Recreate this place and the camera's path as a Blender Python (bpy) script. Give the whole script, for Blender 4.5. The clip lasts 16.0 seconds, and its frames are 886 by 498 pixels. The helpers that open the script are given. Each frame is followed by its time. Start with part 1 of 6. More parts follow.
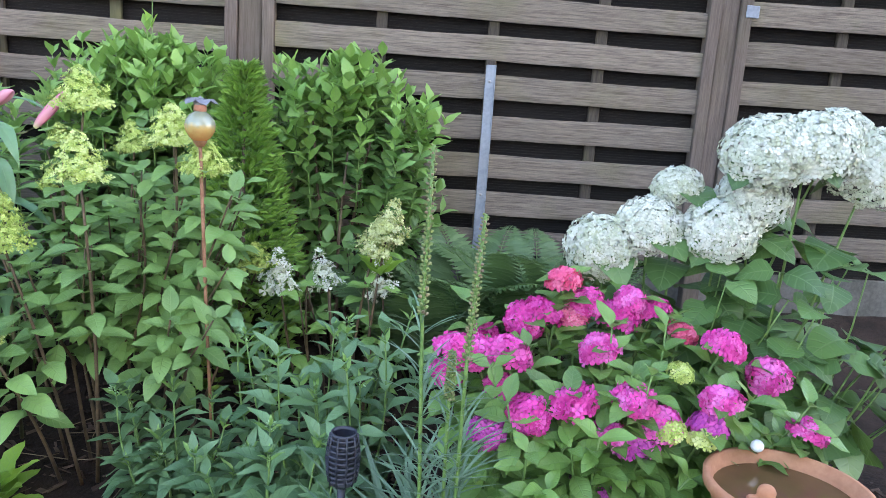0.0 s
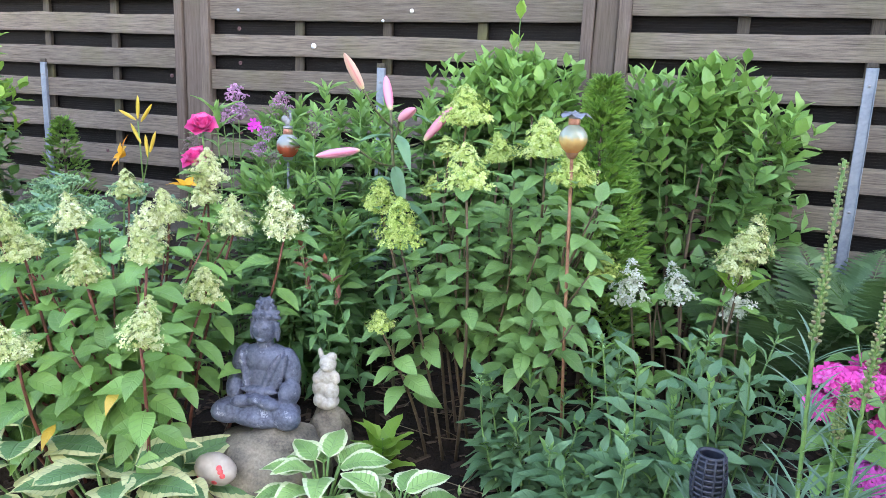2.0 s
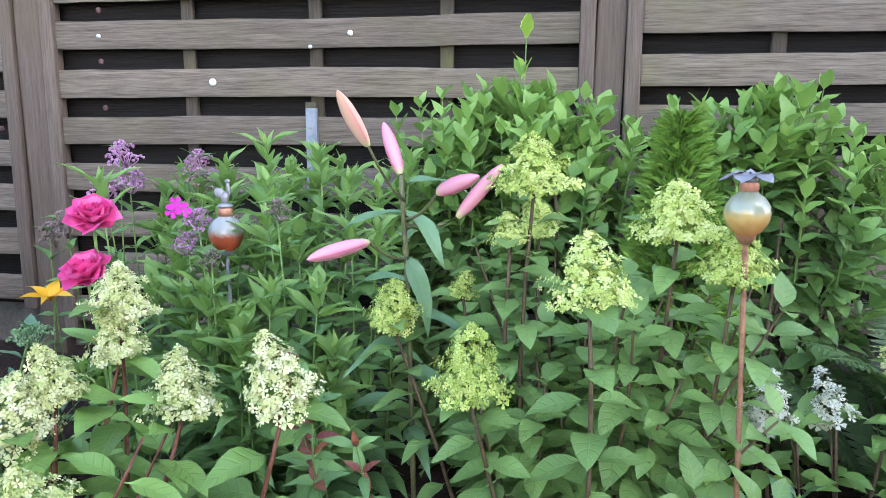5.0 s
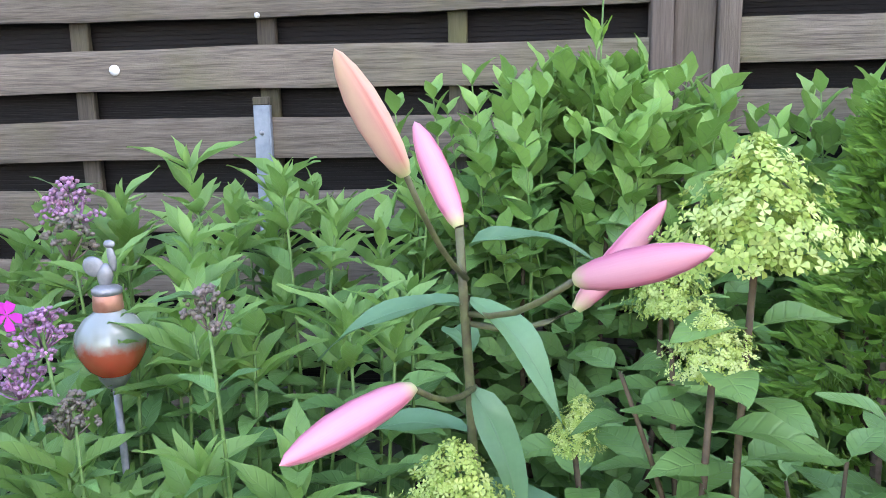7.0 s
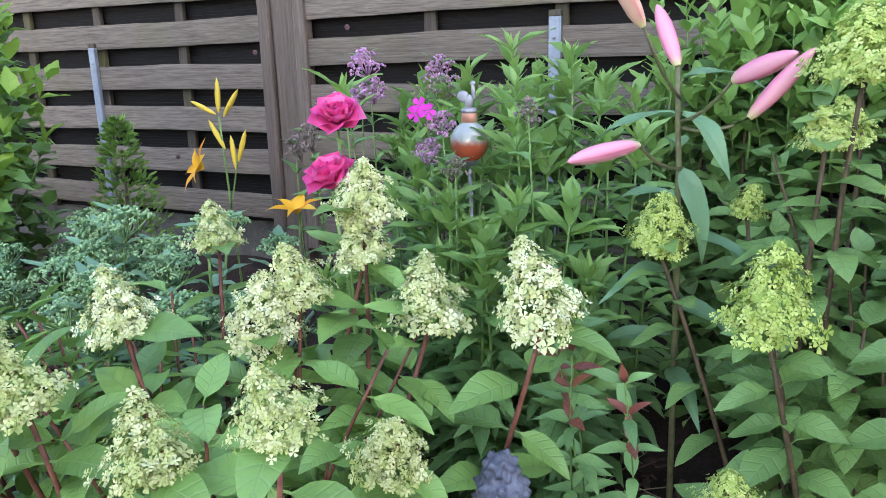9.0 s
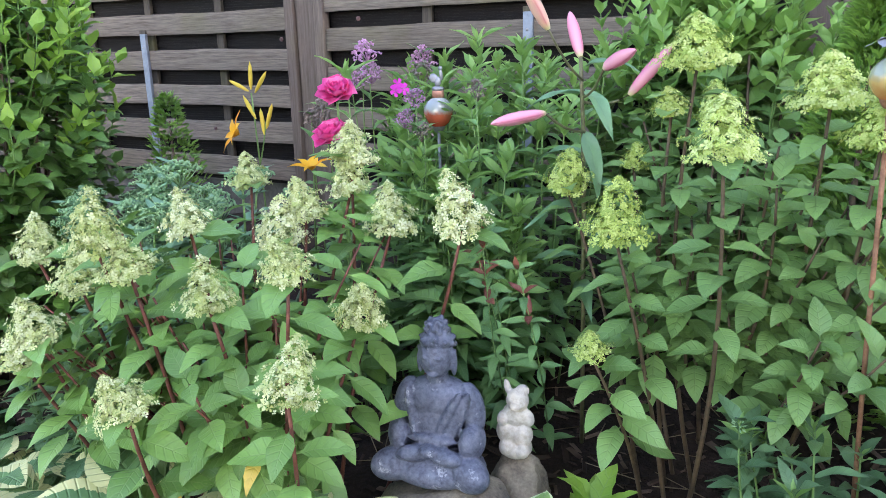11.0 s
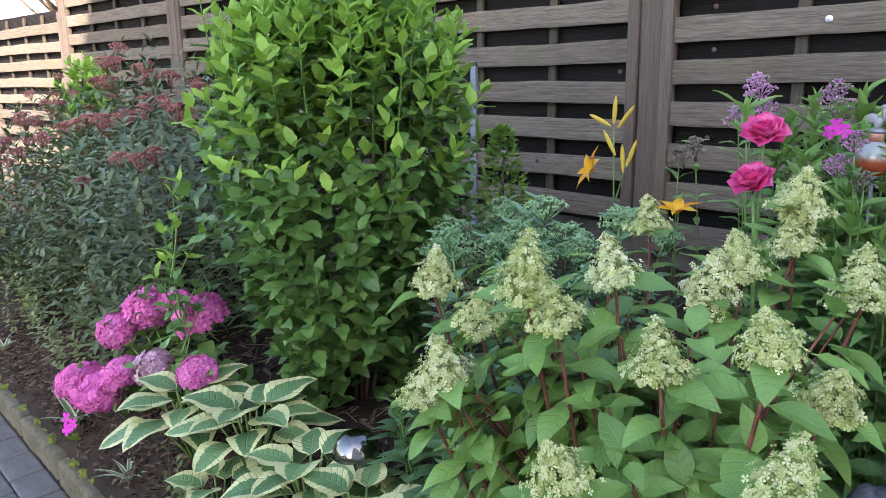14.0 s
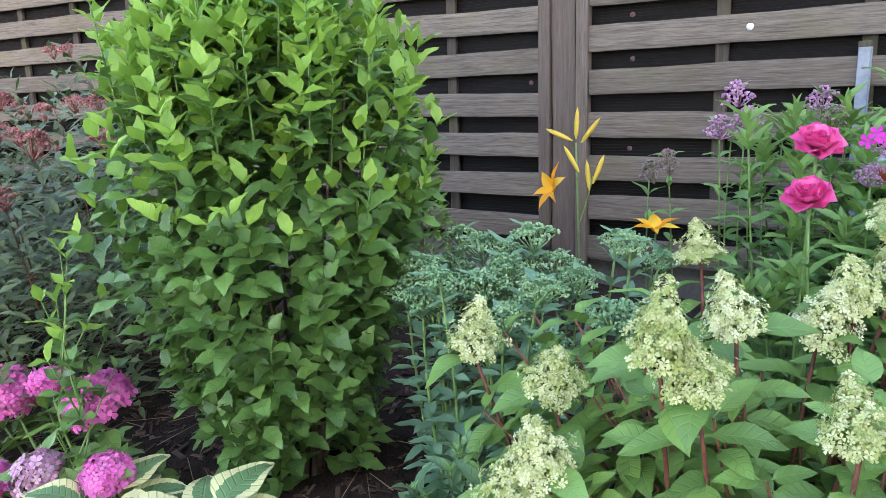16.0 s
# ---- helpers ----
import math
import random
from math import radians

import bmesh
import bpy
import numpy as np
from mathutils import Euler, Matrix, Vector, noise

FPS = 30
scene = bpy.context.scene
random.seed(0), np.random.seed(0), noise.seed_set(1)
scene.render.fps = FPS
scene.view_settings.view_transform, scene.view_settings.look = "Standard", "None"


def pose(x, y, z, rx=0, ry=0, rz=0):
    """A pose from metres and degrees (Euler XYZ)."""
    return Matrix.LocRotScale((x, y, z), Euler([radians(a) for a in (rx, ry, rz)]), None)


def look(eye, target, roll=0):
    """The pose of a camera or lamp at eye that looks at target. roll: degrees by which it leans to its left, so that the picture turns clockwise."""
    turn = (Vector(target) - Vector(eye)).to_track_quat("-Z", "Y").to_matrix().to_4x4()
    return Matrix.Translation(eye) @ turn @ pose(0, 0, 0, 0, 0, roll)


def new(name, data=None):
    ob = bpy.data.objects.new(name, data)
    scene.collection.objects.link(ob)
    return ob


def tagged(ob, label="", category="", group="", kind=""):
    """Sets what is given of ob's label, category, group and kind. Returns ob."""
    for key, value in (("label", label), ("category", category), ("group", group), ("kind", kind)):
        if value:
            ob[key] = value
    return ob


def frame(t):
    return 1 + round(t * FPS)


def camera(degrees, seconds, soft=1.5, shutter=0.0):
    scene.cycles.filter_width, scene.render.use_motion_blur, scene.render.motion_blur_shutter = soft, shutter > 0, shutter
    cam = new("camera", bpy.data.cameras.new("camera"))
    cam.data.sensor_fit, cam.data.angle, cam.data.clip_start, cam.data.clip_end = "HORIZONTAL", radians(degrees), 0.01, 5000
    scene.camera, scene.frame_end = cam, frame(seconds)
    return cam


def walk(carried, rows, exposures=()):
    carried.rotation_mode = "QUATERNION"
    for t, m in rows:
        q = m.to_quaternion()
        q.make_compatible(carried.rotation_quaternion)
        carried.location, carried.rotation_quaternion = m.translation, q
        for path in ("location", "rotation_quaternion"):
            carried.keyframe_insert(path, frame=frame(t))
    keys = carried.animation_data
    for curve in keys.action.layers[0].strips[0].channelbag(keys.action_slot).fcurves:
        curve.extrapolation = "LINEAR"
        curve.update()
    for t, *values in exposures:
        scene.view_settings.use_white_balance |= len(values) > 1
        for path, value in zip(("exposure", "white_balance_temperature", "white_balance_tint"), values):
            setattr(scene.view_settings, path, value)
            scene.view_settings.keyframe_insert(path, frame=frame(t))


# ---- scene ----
cam = camera(62.1, 16.0, soft=0.7)
ROWS = [
    (0.0, 0.000, 0.000, 1.500, 78.24, -3.97, -2.32),
    (0.5, -0.055, -0.012, 1.502, 77.39, -3.61, 5.23),
    (1.0, -0.095, -0.022, 1.502, 77.06, -3.23, 11.92),
    (1.5, -0.119, -0.036, 1.502, 77.19, -2.87, 17.38),
    (2.0, -0.124, -0.047, 1.501, 77.61, -2.47, 21.36),
    (2.5, -0.125, -0.052, 1.503, 78.05, -2.16, 23.24),
    (3.0, -0.128, -0.032, 1.507, 78.36, -1.81, 23.30),
    (3.5, -0.240, 0.037, 1.508, 79.38, -1.34, 20.95),
    (4.0, -0.415, 0.147, 1.530, 79.98, -1.22, 16.84),
    (6.5, -1.010, 1.152, 1.522, 80.17, 1.09, 2.81),
    (7.0, -1.001, 1.223, 1.527, 80.20, 1.00, 4.68),
    (7.5, -1.005, 1.152, 1.507, 79.94, 1.48, 9.98),
    (8.0, -0.980, 0.964, 1.494, 78.86, 2.05, 16.76),
    (8.5, -0.944, 0.777, 1.457, 77.28, 1.80, 22.40),
    (9.0, -0.862, 0.680, 1.441, 75.96, 1.37, 25.65),
    (11.5, -0.519, 0.230, 1.464, 74.54, 0.72, 29.21),
    (12.0, -0.560, 0.164, 1.469, 75.70, 0.83, 33.43),
    (12.5, -0.625, 0.147, 1.473, 76.69, 0.94, 37.72),
    (13.0, -0.716, 0.185, 1.486, 77.50, 0.92, 41.82),
    (13.5, -0.804, 0.223, 1.485, 77.57, 0.67, 45.38),
    (14.0, -0.912, 0.242, 1.465, 77.26, 0.59, 46.83),
    (14.5, -1.088, 0.186, 1.460, 76.89, 0.61, 44.46),
    (15.0, -1.214, 0.136, 1.463, 76.84, 0.72, 41.48),
    (15.5, -1.316, 0.150, 1.458, 77.07, 1.04, 38.34),
    (16.0, -1.418, 0.198, 1.477, 77.94, 1.78, 31.50),
]
EXPOSURE = [(0.0, 3.05, 7000, 17), (1.0, 3.2, 7000, 17), (2.5, 3.14, 7000, 17), (7.0, 3.08, 7000, 17), (8.0, 3.2, 7000, 17), (9.0, 2.95, 7000, 17), (12.5, 2.95, 7000, 17), (14.0, 2.5, 7000, 17), (16.0, 2.9, 7000, 17)]
walk(cam, [(t, pose(*place_and_turn)) for t, *place_and_turn in ROWS], EXPOSURE)

# ---- light: open shade, low sun behind the house ----
SUN_AZ, SUN_EL = 135.0, 30.0            # where the sun stands: from +x,-y
world = bpy.data.worlds.new("sky")
scene.world = world
world.use_nodes = True
wn, wl = world.node_tree.nodes, world.node_tree.links
sky = wn.new("ShaderNodeTexSky")
sky.sky_type, sky.sun_disc = "NISHITA", False
sky.sun_elevation, sky.sun_rotation = radians(SUN_EL), radians(SUN_AZ)
sky.dust_density, sky.ozone_density = 1.0, 1.0
wn["Background"].inputs["Strength"].default_value = 0.15
wl.new(sky.outputs["Color"], wn["Background"].inputs["Color"])
sun_data = bpy.data.lights.new("sun", "SUN")
sun_data.energy, sun_data.angle, sun_data.color = 4.0, radians(0.5), (1.0, 0.92, 0.8)
sun = new("sun", sun_data)
sun.matrix_world = look((8, -8, 8), (0, 0, 8 - 11.31 * math.tan(radians(SUN_EL))))


# ---- materials ----
def nodes_of(name):
    m = bpy.data.materials.new(name)
    m.use_nodes = True
    nt = m.node_tree
    return m, nt.nodes, nt.links, nt.nodes["Principled BSDF"]


def mth(n, l, op, a, b=None):
    x = n.new("ShaderNodeMath")
    x.operation = op
    for i, v in enumerate((a, b)):
        if v is None:
            continue
        if isinstance(v, (int, float)):
            x.inputs[i].default_value = v
        else:
            l.new(v, x.inputs[i])
    return x.outputs[0]


def ramp(n, l, fac, stops):
    r = n.new("ShaderNodeValToRGB")
    while len(r.color_ramp.elements) < len(stops):
        r.color_ramp.elements.new(0.5)
    for e, (p, c) in zip(r.color_ramp.elements, stops):
        e.position, e.color = p, (*c, 1)
    l.new(fac, r.inputs["Fac"])
    return r.outputs["Color"]


def noise_tex(n, l, coord, scale, detail=4.0, rough=0.6, stretch=(1, 1, 1)):
    mp = n.new("ShaderNodeMapping")
    mp.inputs["Scale"].default_value = stretch
    l.new(coord, mp.inputs["Vector"])
    t = n.new("ShaderNodeTexNoise")
    t.inputs["Scale"].default_value, t.inputs["Detail"].default_value, t.inputs["Roughness"].default_value = scale, detail, rough
    l.new(mp.outputs[0], t.inputs["Vector"])
    return t.outputs["Fac"]


def mix(n, l, fac, a, b, mode="MIX"):
    x = n.new("ShaderNodeMix")
    x.data_type, x.blend_type = "RGBA", mode
    for s, v in ((x.inputs[0], fac), (x.inputs[6], a), (x.inputs[7], b)):
        if isinstance(v, (int, float)):
            s.default_value = v
        elif isinstance(v, tuple):
            s.default_value = (*v, 1)
        else:
            l.new(v, s)
    return x.outputs[2]


def bump(n, l, p, height, strength=0.4, dist=0.01):
    b = n.new("ShaderNodeBump")
    b.inputs["Strength"].default_value, b.inputs["Distance"].default_value = strength, dist
    l.new(height, b.inputs["Height"])
    l.new(b.outputs[0], p.inputs["Normal"])


def surface(name, c1, c2, scale=8.0, rough=0.8, metal=0.0, bumpy=0.3, fine=60.0, spec=0.4, coord="Object", dist=0.006):
    """Two colours over noise at two scales, with relief."""
    m, n, l, p = nodes_of(name)
    tc = n.new("ShaderNodeTexCoord").outputs[coord]
    a, b = noise_tex(n, l, tc, scale), noise_tex(n, l, tc, fine, 3)
    f = mth(n, l, "ADD", mth(n, l, "MULTIPLY", a, 0.65), mth(n, l, "MULTIPLY", b, 0.35))
    l.new(ramp(n, l, f, [(0.33, c1), (0.67, c2)]), p.inputs["Base Color"])
    p.inputs["Roughness"].default_value, p.inputs["Metallic"].default_value = rough, metal
    p.inputs["Specular IOR Level"].default_value = spec
    bump(n, l, p, f, bumpy, dist)
    return m


def rnd(n, l):
    a = n.new("ShaderNodeObjectInfo").outputs["Random"]
    b = n.new("ShaderNodeNewGeometry").outputs["Random Per Island"]
    return mth(n, l, "FRACT", mth(n, l, "ADD", a, b))


def leaf_mat(name, dark, light, vein, ribs=7.0, rough=0.40, thin=0.24, edge=None, edge_at=0.6, relief=0.28):
    """A leaf: midrib and side veins from its UV, colour that varies from leaf to leaf, light through the blade."""
    m, n, l, p = nodes_of(name)
    uv = n.new("ShaderNodeTexCoord").outputs["UV"]
    sp = n.new("ShaderNodeSeparateXYZ")
    l.new(uv, sp.inputs[0])
    across = mth(n, l, "MULTIPLY", mth(n, l, "ABSOLUTE", mth(n, l, "SUBTRACT", sp.outputs[0], 0.5)), 2.0)
    wave = mth(n, l, "SINE", mth(n, l, "MULTIPLY", mth(n, l, "SUBTRACT", sp.outputs[1], mth(n, l, "MULTIPLY", across, 0.16)), ribs * 6.283))
    side = mth(n, l, "POWER", mth(n, l, "MAXIMUM", wave, 0.0), 6.0)
    mid = mth(n, l, "SUBTRACT", 1.0, mth(n, l, "MINIMUM", mth(n, l, "MULTIPLY", across, 14.0), 1.0))
    r = rnd(n, l)
    obj = n.new("ShaderNodeTexCoord").outputs["Object"]
    blot = noise_tex(n, l, obj, 30.0, 3)
    f = mth(n, l, "ADD", mth(n, l, "MULTIPLY", r, 0.7), mth(n, l, "MULTIPLY", blot, 0.35))
    col = ramp(n, l, f, [(0.1, dark), (0.95, light)])
    if edge:
        jag = noise_tex(n, l, uv, 6.0, 3, 0.6, (1, 2.0, 1))
        side_edge = mth(n, l, "ADD", across, mth(n, l, "MULTIPLY", mth(n, l, "SUBTRACT", jag, 0.5), 0.5))
        tip = mth(n, l, "ADD", sp.outputs[1], mth(n, l, "MULTIPLY", mth(n, l, "SUBTRACT", jag, 0.5), 0.2))
        em = mth(n, l, "MAXIMUM", mth(n, l, "GREATER_THAN", side_edge, edge_at), mth(n, l, "GREATER_THAN", tip, 0.93))
        col = mix(n, l, em, col, edge)
    col = mix(n, l, mth(n, l, "MULTIPLY", mth(n, l, "MAXIMUM", mid, mth(n, l, "MULTIPLY", side, 0.45)), 0.55), col, vein)
    l.new(col, p.inputs["Base Color"])
    p.inputs["Roughness"].default_value, p.inputs["Specular IOR Level"].default_value = rough, 0.45
    bump(n, l, p, mth(n, l, "SUBTRACT", 1.0, mth(n, l, "MAXIMUM", mid, side)), relief, 0.003)
    tr = n.new("ShaderNodeBsdfTranslucent")
    l.new(mix(n, l, 0.3, col, (0.26, 0.42, 0.08)), tr.inputs["Color"])
    ms = n.new("ShaderNodeMixShader")
    ms.inputs[0].default_value = thin
    l.new(p.outputs[0], ms.inputs[1])
    l.new(tr.outputs[0], ms.inputs[2])
    l.new(ms.outputs[0], n["Material Output"].inputs["Surface"])
    return m


def petal_mat(name, stops, rough=0.6, thin=0.25, scale=25.0):
    m, n, l, p = nodes_of(name)
    obj = n.new("ShaderNodeTexCoord").outputs["Object"]
    f = mth(n, l, "ADD", mth(n, l, "MULTIPLY", n.new("ShaderNodeNewGeometry").outputs["Random Per Island"], 0.6),
            mth(n, l, "MULTIPLY", noise_tex(n, l, obj, scale, 2), 0.4))
    f = mth(n, l, "ADD", f, mth(n, l, "MULTIPLY", mth(n, l, "SUBTRACT", n.new("ShaderNodeObjectInfo").outputs["Random"], 0.5), 0.35))
    col = ramp(n, l, f, stops)
    l.new(col, p.inputs["Base Color"])
    p.inputs["Roughness"].default_value, p.inputs["Specular IOR Level"].default_value = rough, 0.3
    tr = n.new("ShaderNodeBsdfTranslucent")
    l.new(col, tr.inputs["Color"])
    ms = n.new("ShaderNodeMixShader")
    ms.inputs[0].default_value = thin
    l.new(p.outputs[0], ms.inputs[1])
    l.new(tr.outputs[0], ms.inputs[2])
    l.new(ms.outputs[0], n["Material Output"].inputs["Surface"])
    return m


def wood_mat(name, c1, c2, green, along=(1.2, 30, 30), algae=0.5):
    """Weathered boards: long grain, silvery streaks, algae in patches."""
    m, n, l, p = nodes_of(name)
    obj = n.new("ShaderNodeTexCoord").outputs["Object"]
    add = n.new("ShaderNodeVectorMath")
    add.operation = "ADD"
    l.new(obj, add.inputs[0])
    cmb = n.new("ShaderNodeCombineXYZ")
    r = n.new("ShaderNodeObjectInfo").outputs["Random"]
    l.new(mth(n, l, "MULTIPLY", r, 37.0), cmb.inputs[0])
    l.new(mth(n, l, "MULTIPLY", r, 11.0), cmb.inputs[2])
    l.new(cmb.outputs[0], add.inputs[1])
    v = add.outputs[0]
    grain = noise_tex(n, l, v, 4.0, 6, 0.7, along)
    fine = noise_tex(n, l, v, 14.0, 4, 0.6, along)
    blot = noise_tex(n, l, v, 3.0, 4)
    f = mth(n, l, "ADD", mth(n, l, "MULTIPLY", grain, 0.6), mth(n, l, "MULTIPLY", fine, 0.4))
    col = ramp(n, l, f, [(0.32, c1), (0.5, tuple((a + b) / 2 for a, b in zip(c1, c2))), (0.7, c2)])
    col = mix(n, l, mth(n, l, "MULTIPLY", ramp(n, l, blot, [(0.5, (0, 0, 0)), (0.72, (1, 1, 1))]), algae), col, green)
    col = mix(n, l, mth(n, l, "MULTIPLY", r, 0.35), col, c1)
    l.new(col, p.inputs["Base Color"])
    p.inputs["Roughness"].default_value, p.inputs["Specular IOR Level"].default_value = 0.85, 0.25
    bump(n, l, p, f, 0.6, 0.004)
    return m


BOARD = wood_mat("weathered_board", (0.045, 0.036, 0.030), (0.295, 0.245, 0.20), (0.15, 0.145, 0.065), algae=0.45)
UPRIGHT = wood_mat("weathered_upright", (0.07, 0.052, 0.043), (0.215, 0.17, 0.145), (0.12, 0.115, 0.06), (30, 30, 1.2), 0.35)
# near-black tone of the grooved boards set behind the gaps
DARK_BOARD = wood_mat("dark_grooved_board", (0.008, 0.0065, 0.007), (0.022, 0.018, 0.018), (0.02, 0.018, 0.012), algae=0.2)
LATH = wood_mat("lath_wood", (0.035, 0.029, 0.025), (0.115, 0.095, 0.075), (0.15, 0.16, 0.04), (30, 30, 1.5), 0.5)
ZINC = surface("galvanised_steel", (0.17, 0.20, 0.25), (0.28, 0.31, 0.36), 20, 0.55, 0.5, 0.1, 90)
RUST_PLUG = surface("dull_rust", (0.07, 0.035, 0.035), (0.16, 0.085, 0.085), 60, 0.7)
DOT_WHITE = surface("white_cap", (0.7, 0.7, 0.72), (0.85, 0.85, 0.85), 30, 0.4)
CONCRETE = surface("old_concrete", (0.06, 0.058, 0.05), (0.17, 0.16, 0.145), 6, 0.9, 0, 0.5, 70)
SOIL = surface("bark_soil", (0.010, 0.007, 0.006), (0.048, 0.031, 0.023), 9, 0.95, 0, 0.9, 90, 0.2, "Object", 0.02)
BARK_CHIP = petal_mat("bark_chip", [(0.2, (0.018, 0.011, 0.008)), (0.6, (0.07, 0.042, 0.029)), (0.9, (0.16, 0.11, 0.08))], 0.9, 0.0)
STRAW = petal_mat("dry_straw", [(0.2, (0.13, 0.09, 0.05)), (0.9, (0.34, 0.27, 0.17))], 0.9, 0.0)
PAVER = surface("paver_concrete", (0.085, 0.077, 0.072), (0.18, 0.165, 0.155), 7, 0.85, 0, 0.4, 80)
KERB = surface("mossy_kerb", (0.06, 0.055, 0.025), (0.17, 0.14, 0.10), 12, 0.95, 0, 0.7, 60)
MOSS = surface("moss", (0.06, 0.075, 0.012), (0.17, 0.19, 0.03), 40, 0.95, 0, 0.9, 160)
PLASTER = surface("house_plaster", (0.55, 0.53, 0.50), (0.66, 0.64, 0.6), 3, 0.9)
ROOF = surface("roof_clay", (0.18, 0.07, 0.05), (0.28, 0.12, 0.08), 6, 0.8)
TERRA = surface("terracotta", (0.33, 0.13, 0.065), (0.50, 0.24, 0.13), 9, 0.75, 0, 0.25, 60)


def statue_stone():
    """Dark blue-grey cast stone with pale flaked patches and a dusting in the pores."""
    m, n, l, p = nodes_of("blue_grey_cast_stone")
    obj = n.new("ShaderNodeTexCoord").outputs["Object"]
    a, b, c = noise_tex(n, l, obj, 30, 4), noise_tex(n, l, obj, 120, 3), noise_tex(n, l, obj, 17, 5, 0.75)
    f = mth(n, l, "ADD", mth(n, l, "MULTIPLY", a, 0.6), mth(n, l, "MULTIPLY", b, 0.4))
    col = ramp(n, l, f, [(0.33, (0.040, 0.046, 0.072)), (0.68, (0.155, 0.165, 0.215))])
    flake = ramp(n, l, c, [(0.60, (0, 0, 0)), (0.66, (1, 1, 1))])
    l.new(mix(n, l, mth(n, l, "MULTIPLY", flake, 0.65), col, (0.42, 0.43, 0.47)), p.inputs["Base Color"])
    p.inputs["Roughness"].default_value, p.inputs["Specular IOR Level"].default_value = 0.55, 0.4
    bump(n, l, p, f, 0.5, 0.006)
    return m


STATUE_STONE = statue_stone()
PALE_STONE = surface("pale_weathered_stone", (0.30, 0.26, 0.21), (0.62, 0.57, 0.49), 25, 0.9, 0, 0.7, 120)
GRANITE = surface("speckled_rock", (0.07, 0.058, 0.045), (0.32, 0.265, 0.19), 14, 0.9, 0, 0.9, 150)
PEBBLE = surface("painted_pebble", (0.34, 0.27, 0.21), (0.48, 0.40, 0.32), 8, 0.6, 0, 0.2, 60)
RED_PAINT = surface("red_paint", (0.62, 0.06, 0.07), (0.75, 0.12, 0.10), 30, 0.5)
RUST = surface("rusty_rod", (0.20, 0.085, 0.045), (0.38, 0.19, 0.11), 40, 0.7, 0.3, 0.4, 160)
GREY_METAL = surface("grey_metal", (0.20, 0.2, 0.22), (0.36, 0.35, 0.36), 30, 0.5, 0.6)
COPPER = surface("copper_fitting", (0.42, 0.18, 0.12), (0.58, 0.30, 0.21), 30, 0.45, 0.5)
BLACK_PLASTIC = surface("black_plastic", (0.016, 0.018, 0.026), (0.04, 0.043, 0.06), 30, 0.35, 0, 0.15, 90)
WATER = surface("pond_water", (0.10, 0.055, 0.025), (0.14, 0.08, 0.035), 4, 0.08, 0, 0.03, 20)
BARK = surface("shrub_bark", (0.07, 0.045, 0.03), (0.17, 0.12, 0.085), 30, 0.9, 0, 0.6, 120)
STEM_RED = surface("reddish_stem", (0.10, 0.028, 0.02), (0.22, 0.075, 0.05), 30, 0.6)
STEM_BROWN = surface("brown_green_stem", (0.055, 0.034, 0.02), (0.13, 0.085, 0.045), 30, 0.6)
STEM_LILY = surface("olive_lily_stem", (0.085, 0.072, 0.04), (0.16, 0.165, 0.07), 30, 0.5)
STEM_GREEN = surface("green_stem", (0.08, 0.16, 0.04), (0.17, 0.28, 0.08), 30, 0.5)


def chrome_ball():
    m, n, l, p = nodes_of("dulled_steel")
    obj = n.new("ShaderNodeTexCoord").outputs["Object"]
    f = noise_tex(n, l, obj, 25, 4)
    l.new(ramp(n, l, f, [(0.3, (0.12, 0.11, 0.105)), (0.7, (0.28, 0.27, 0.265))]), p.inputs["Base Color"])
    p.inputs["Metallic"].default_value, p.inputs["Roughness"].default_value = 1.0, 0.16
    return m


def orb_glass(name, low, mid, high, z0, z1):
    """Painted lustre glass: colour bands that run from the foot to the crown of the orb."""
    m, n, l, p = nodes_of(name)
    obj = n.new("ShaderNodeTexCoord").outputs["Object"]
    sp = n.new("ShaderNodeSeparateXYZ")
    l.new(obj, sp.inputs[0])
    f = mth(n, l, "DIVIDE", mth(n, l, "SUBTRACT", sp.outputs[2], z0), z1 - z0)
    f = mth(n, l, "ADD", f, mth(n, l, "MULTIPLY", mth(n, l, "SUBTRACT", noise_tex(n, l, obj, 60, 3), 0.5), 0.35))
    l.new(ramp(n, l, f, [(0.0, low), (0.42, mid), (0.62, high), (1.0, high)]), p.inputs["Base Color"])
    p.inputs["Roughness"].default_value, p.inputs["Metallic"].default_value = 0.24, 0.08
    p.inputs["Coat Weight"].default_value = 0.5
    return m


CHROME = chrome_ball()
L_CREAM = leaf_mat("panicle_hydrangea_leaf", (0.098, 0.200, 0.046), (0.240, 0.420, 0.105), (0.215, 0.320, 0.115))
L_LIME = leaf_mat("lime_hydrangea_leaf", (0.108, 0.205, 0.058), (0.228, 0.392, 0.116), (0.208, 0.315, 0.118))
L_SHRUB = leaf_mat("shrub_leaf", (0.052, 0.122, 0.030), (0.170, 0.325, 0.078), (0.12, 0.20, 0.075), 5, 0.33)
L_YOUNG_B = leaf_mat("fence_shrub_young_leaf", (0.15, 0.30, 0.07), (0.29, 0.49, 0.125), (0.24, 0.36, 0.14), 5, 0.42, 0.3)
L_YOUNG = leaf_mat("young_shrub_leaf", (0.19, 0.36, 0.045), (0.37, 0.58, 0.095), (0.255, 0.390, 0.132), 5, 0.45, 0.4)
L_SHRUB_B = leaf_mat("fence_shrub_leaf", (0.080, 0.178, 0.054), (0.200, 0.370, 0.108), (0.152, 0.251, 0.100), 5)
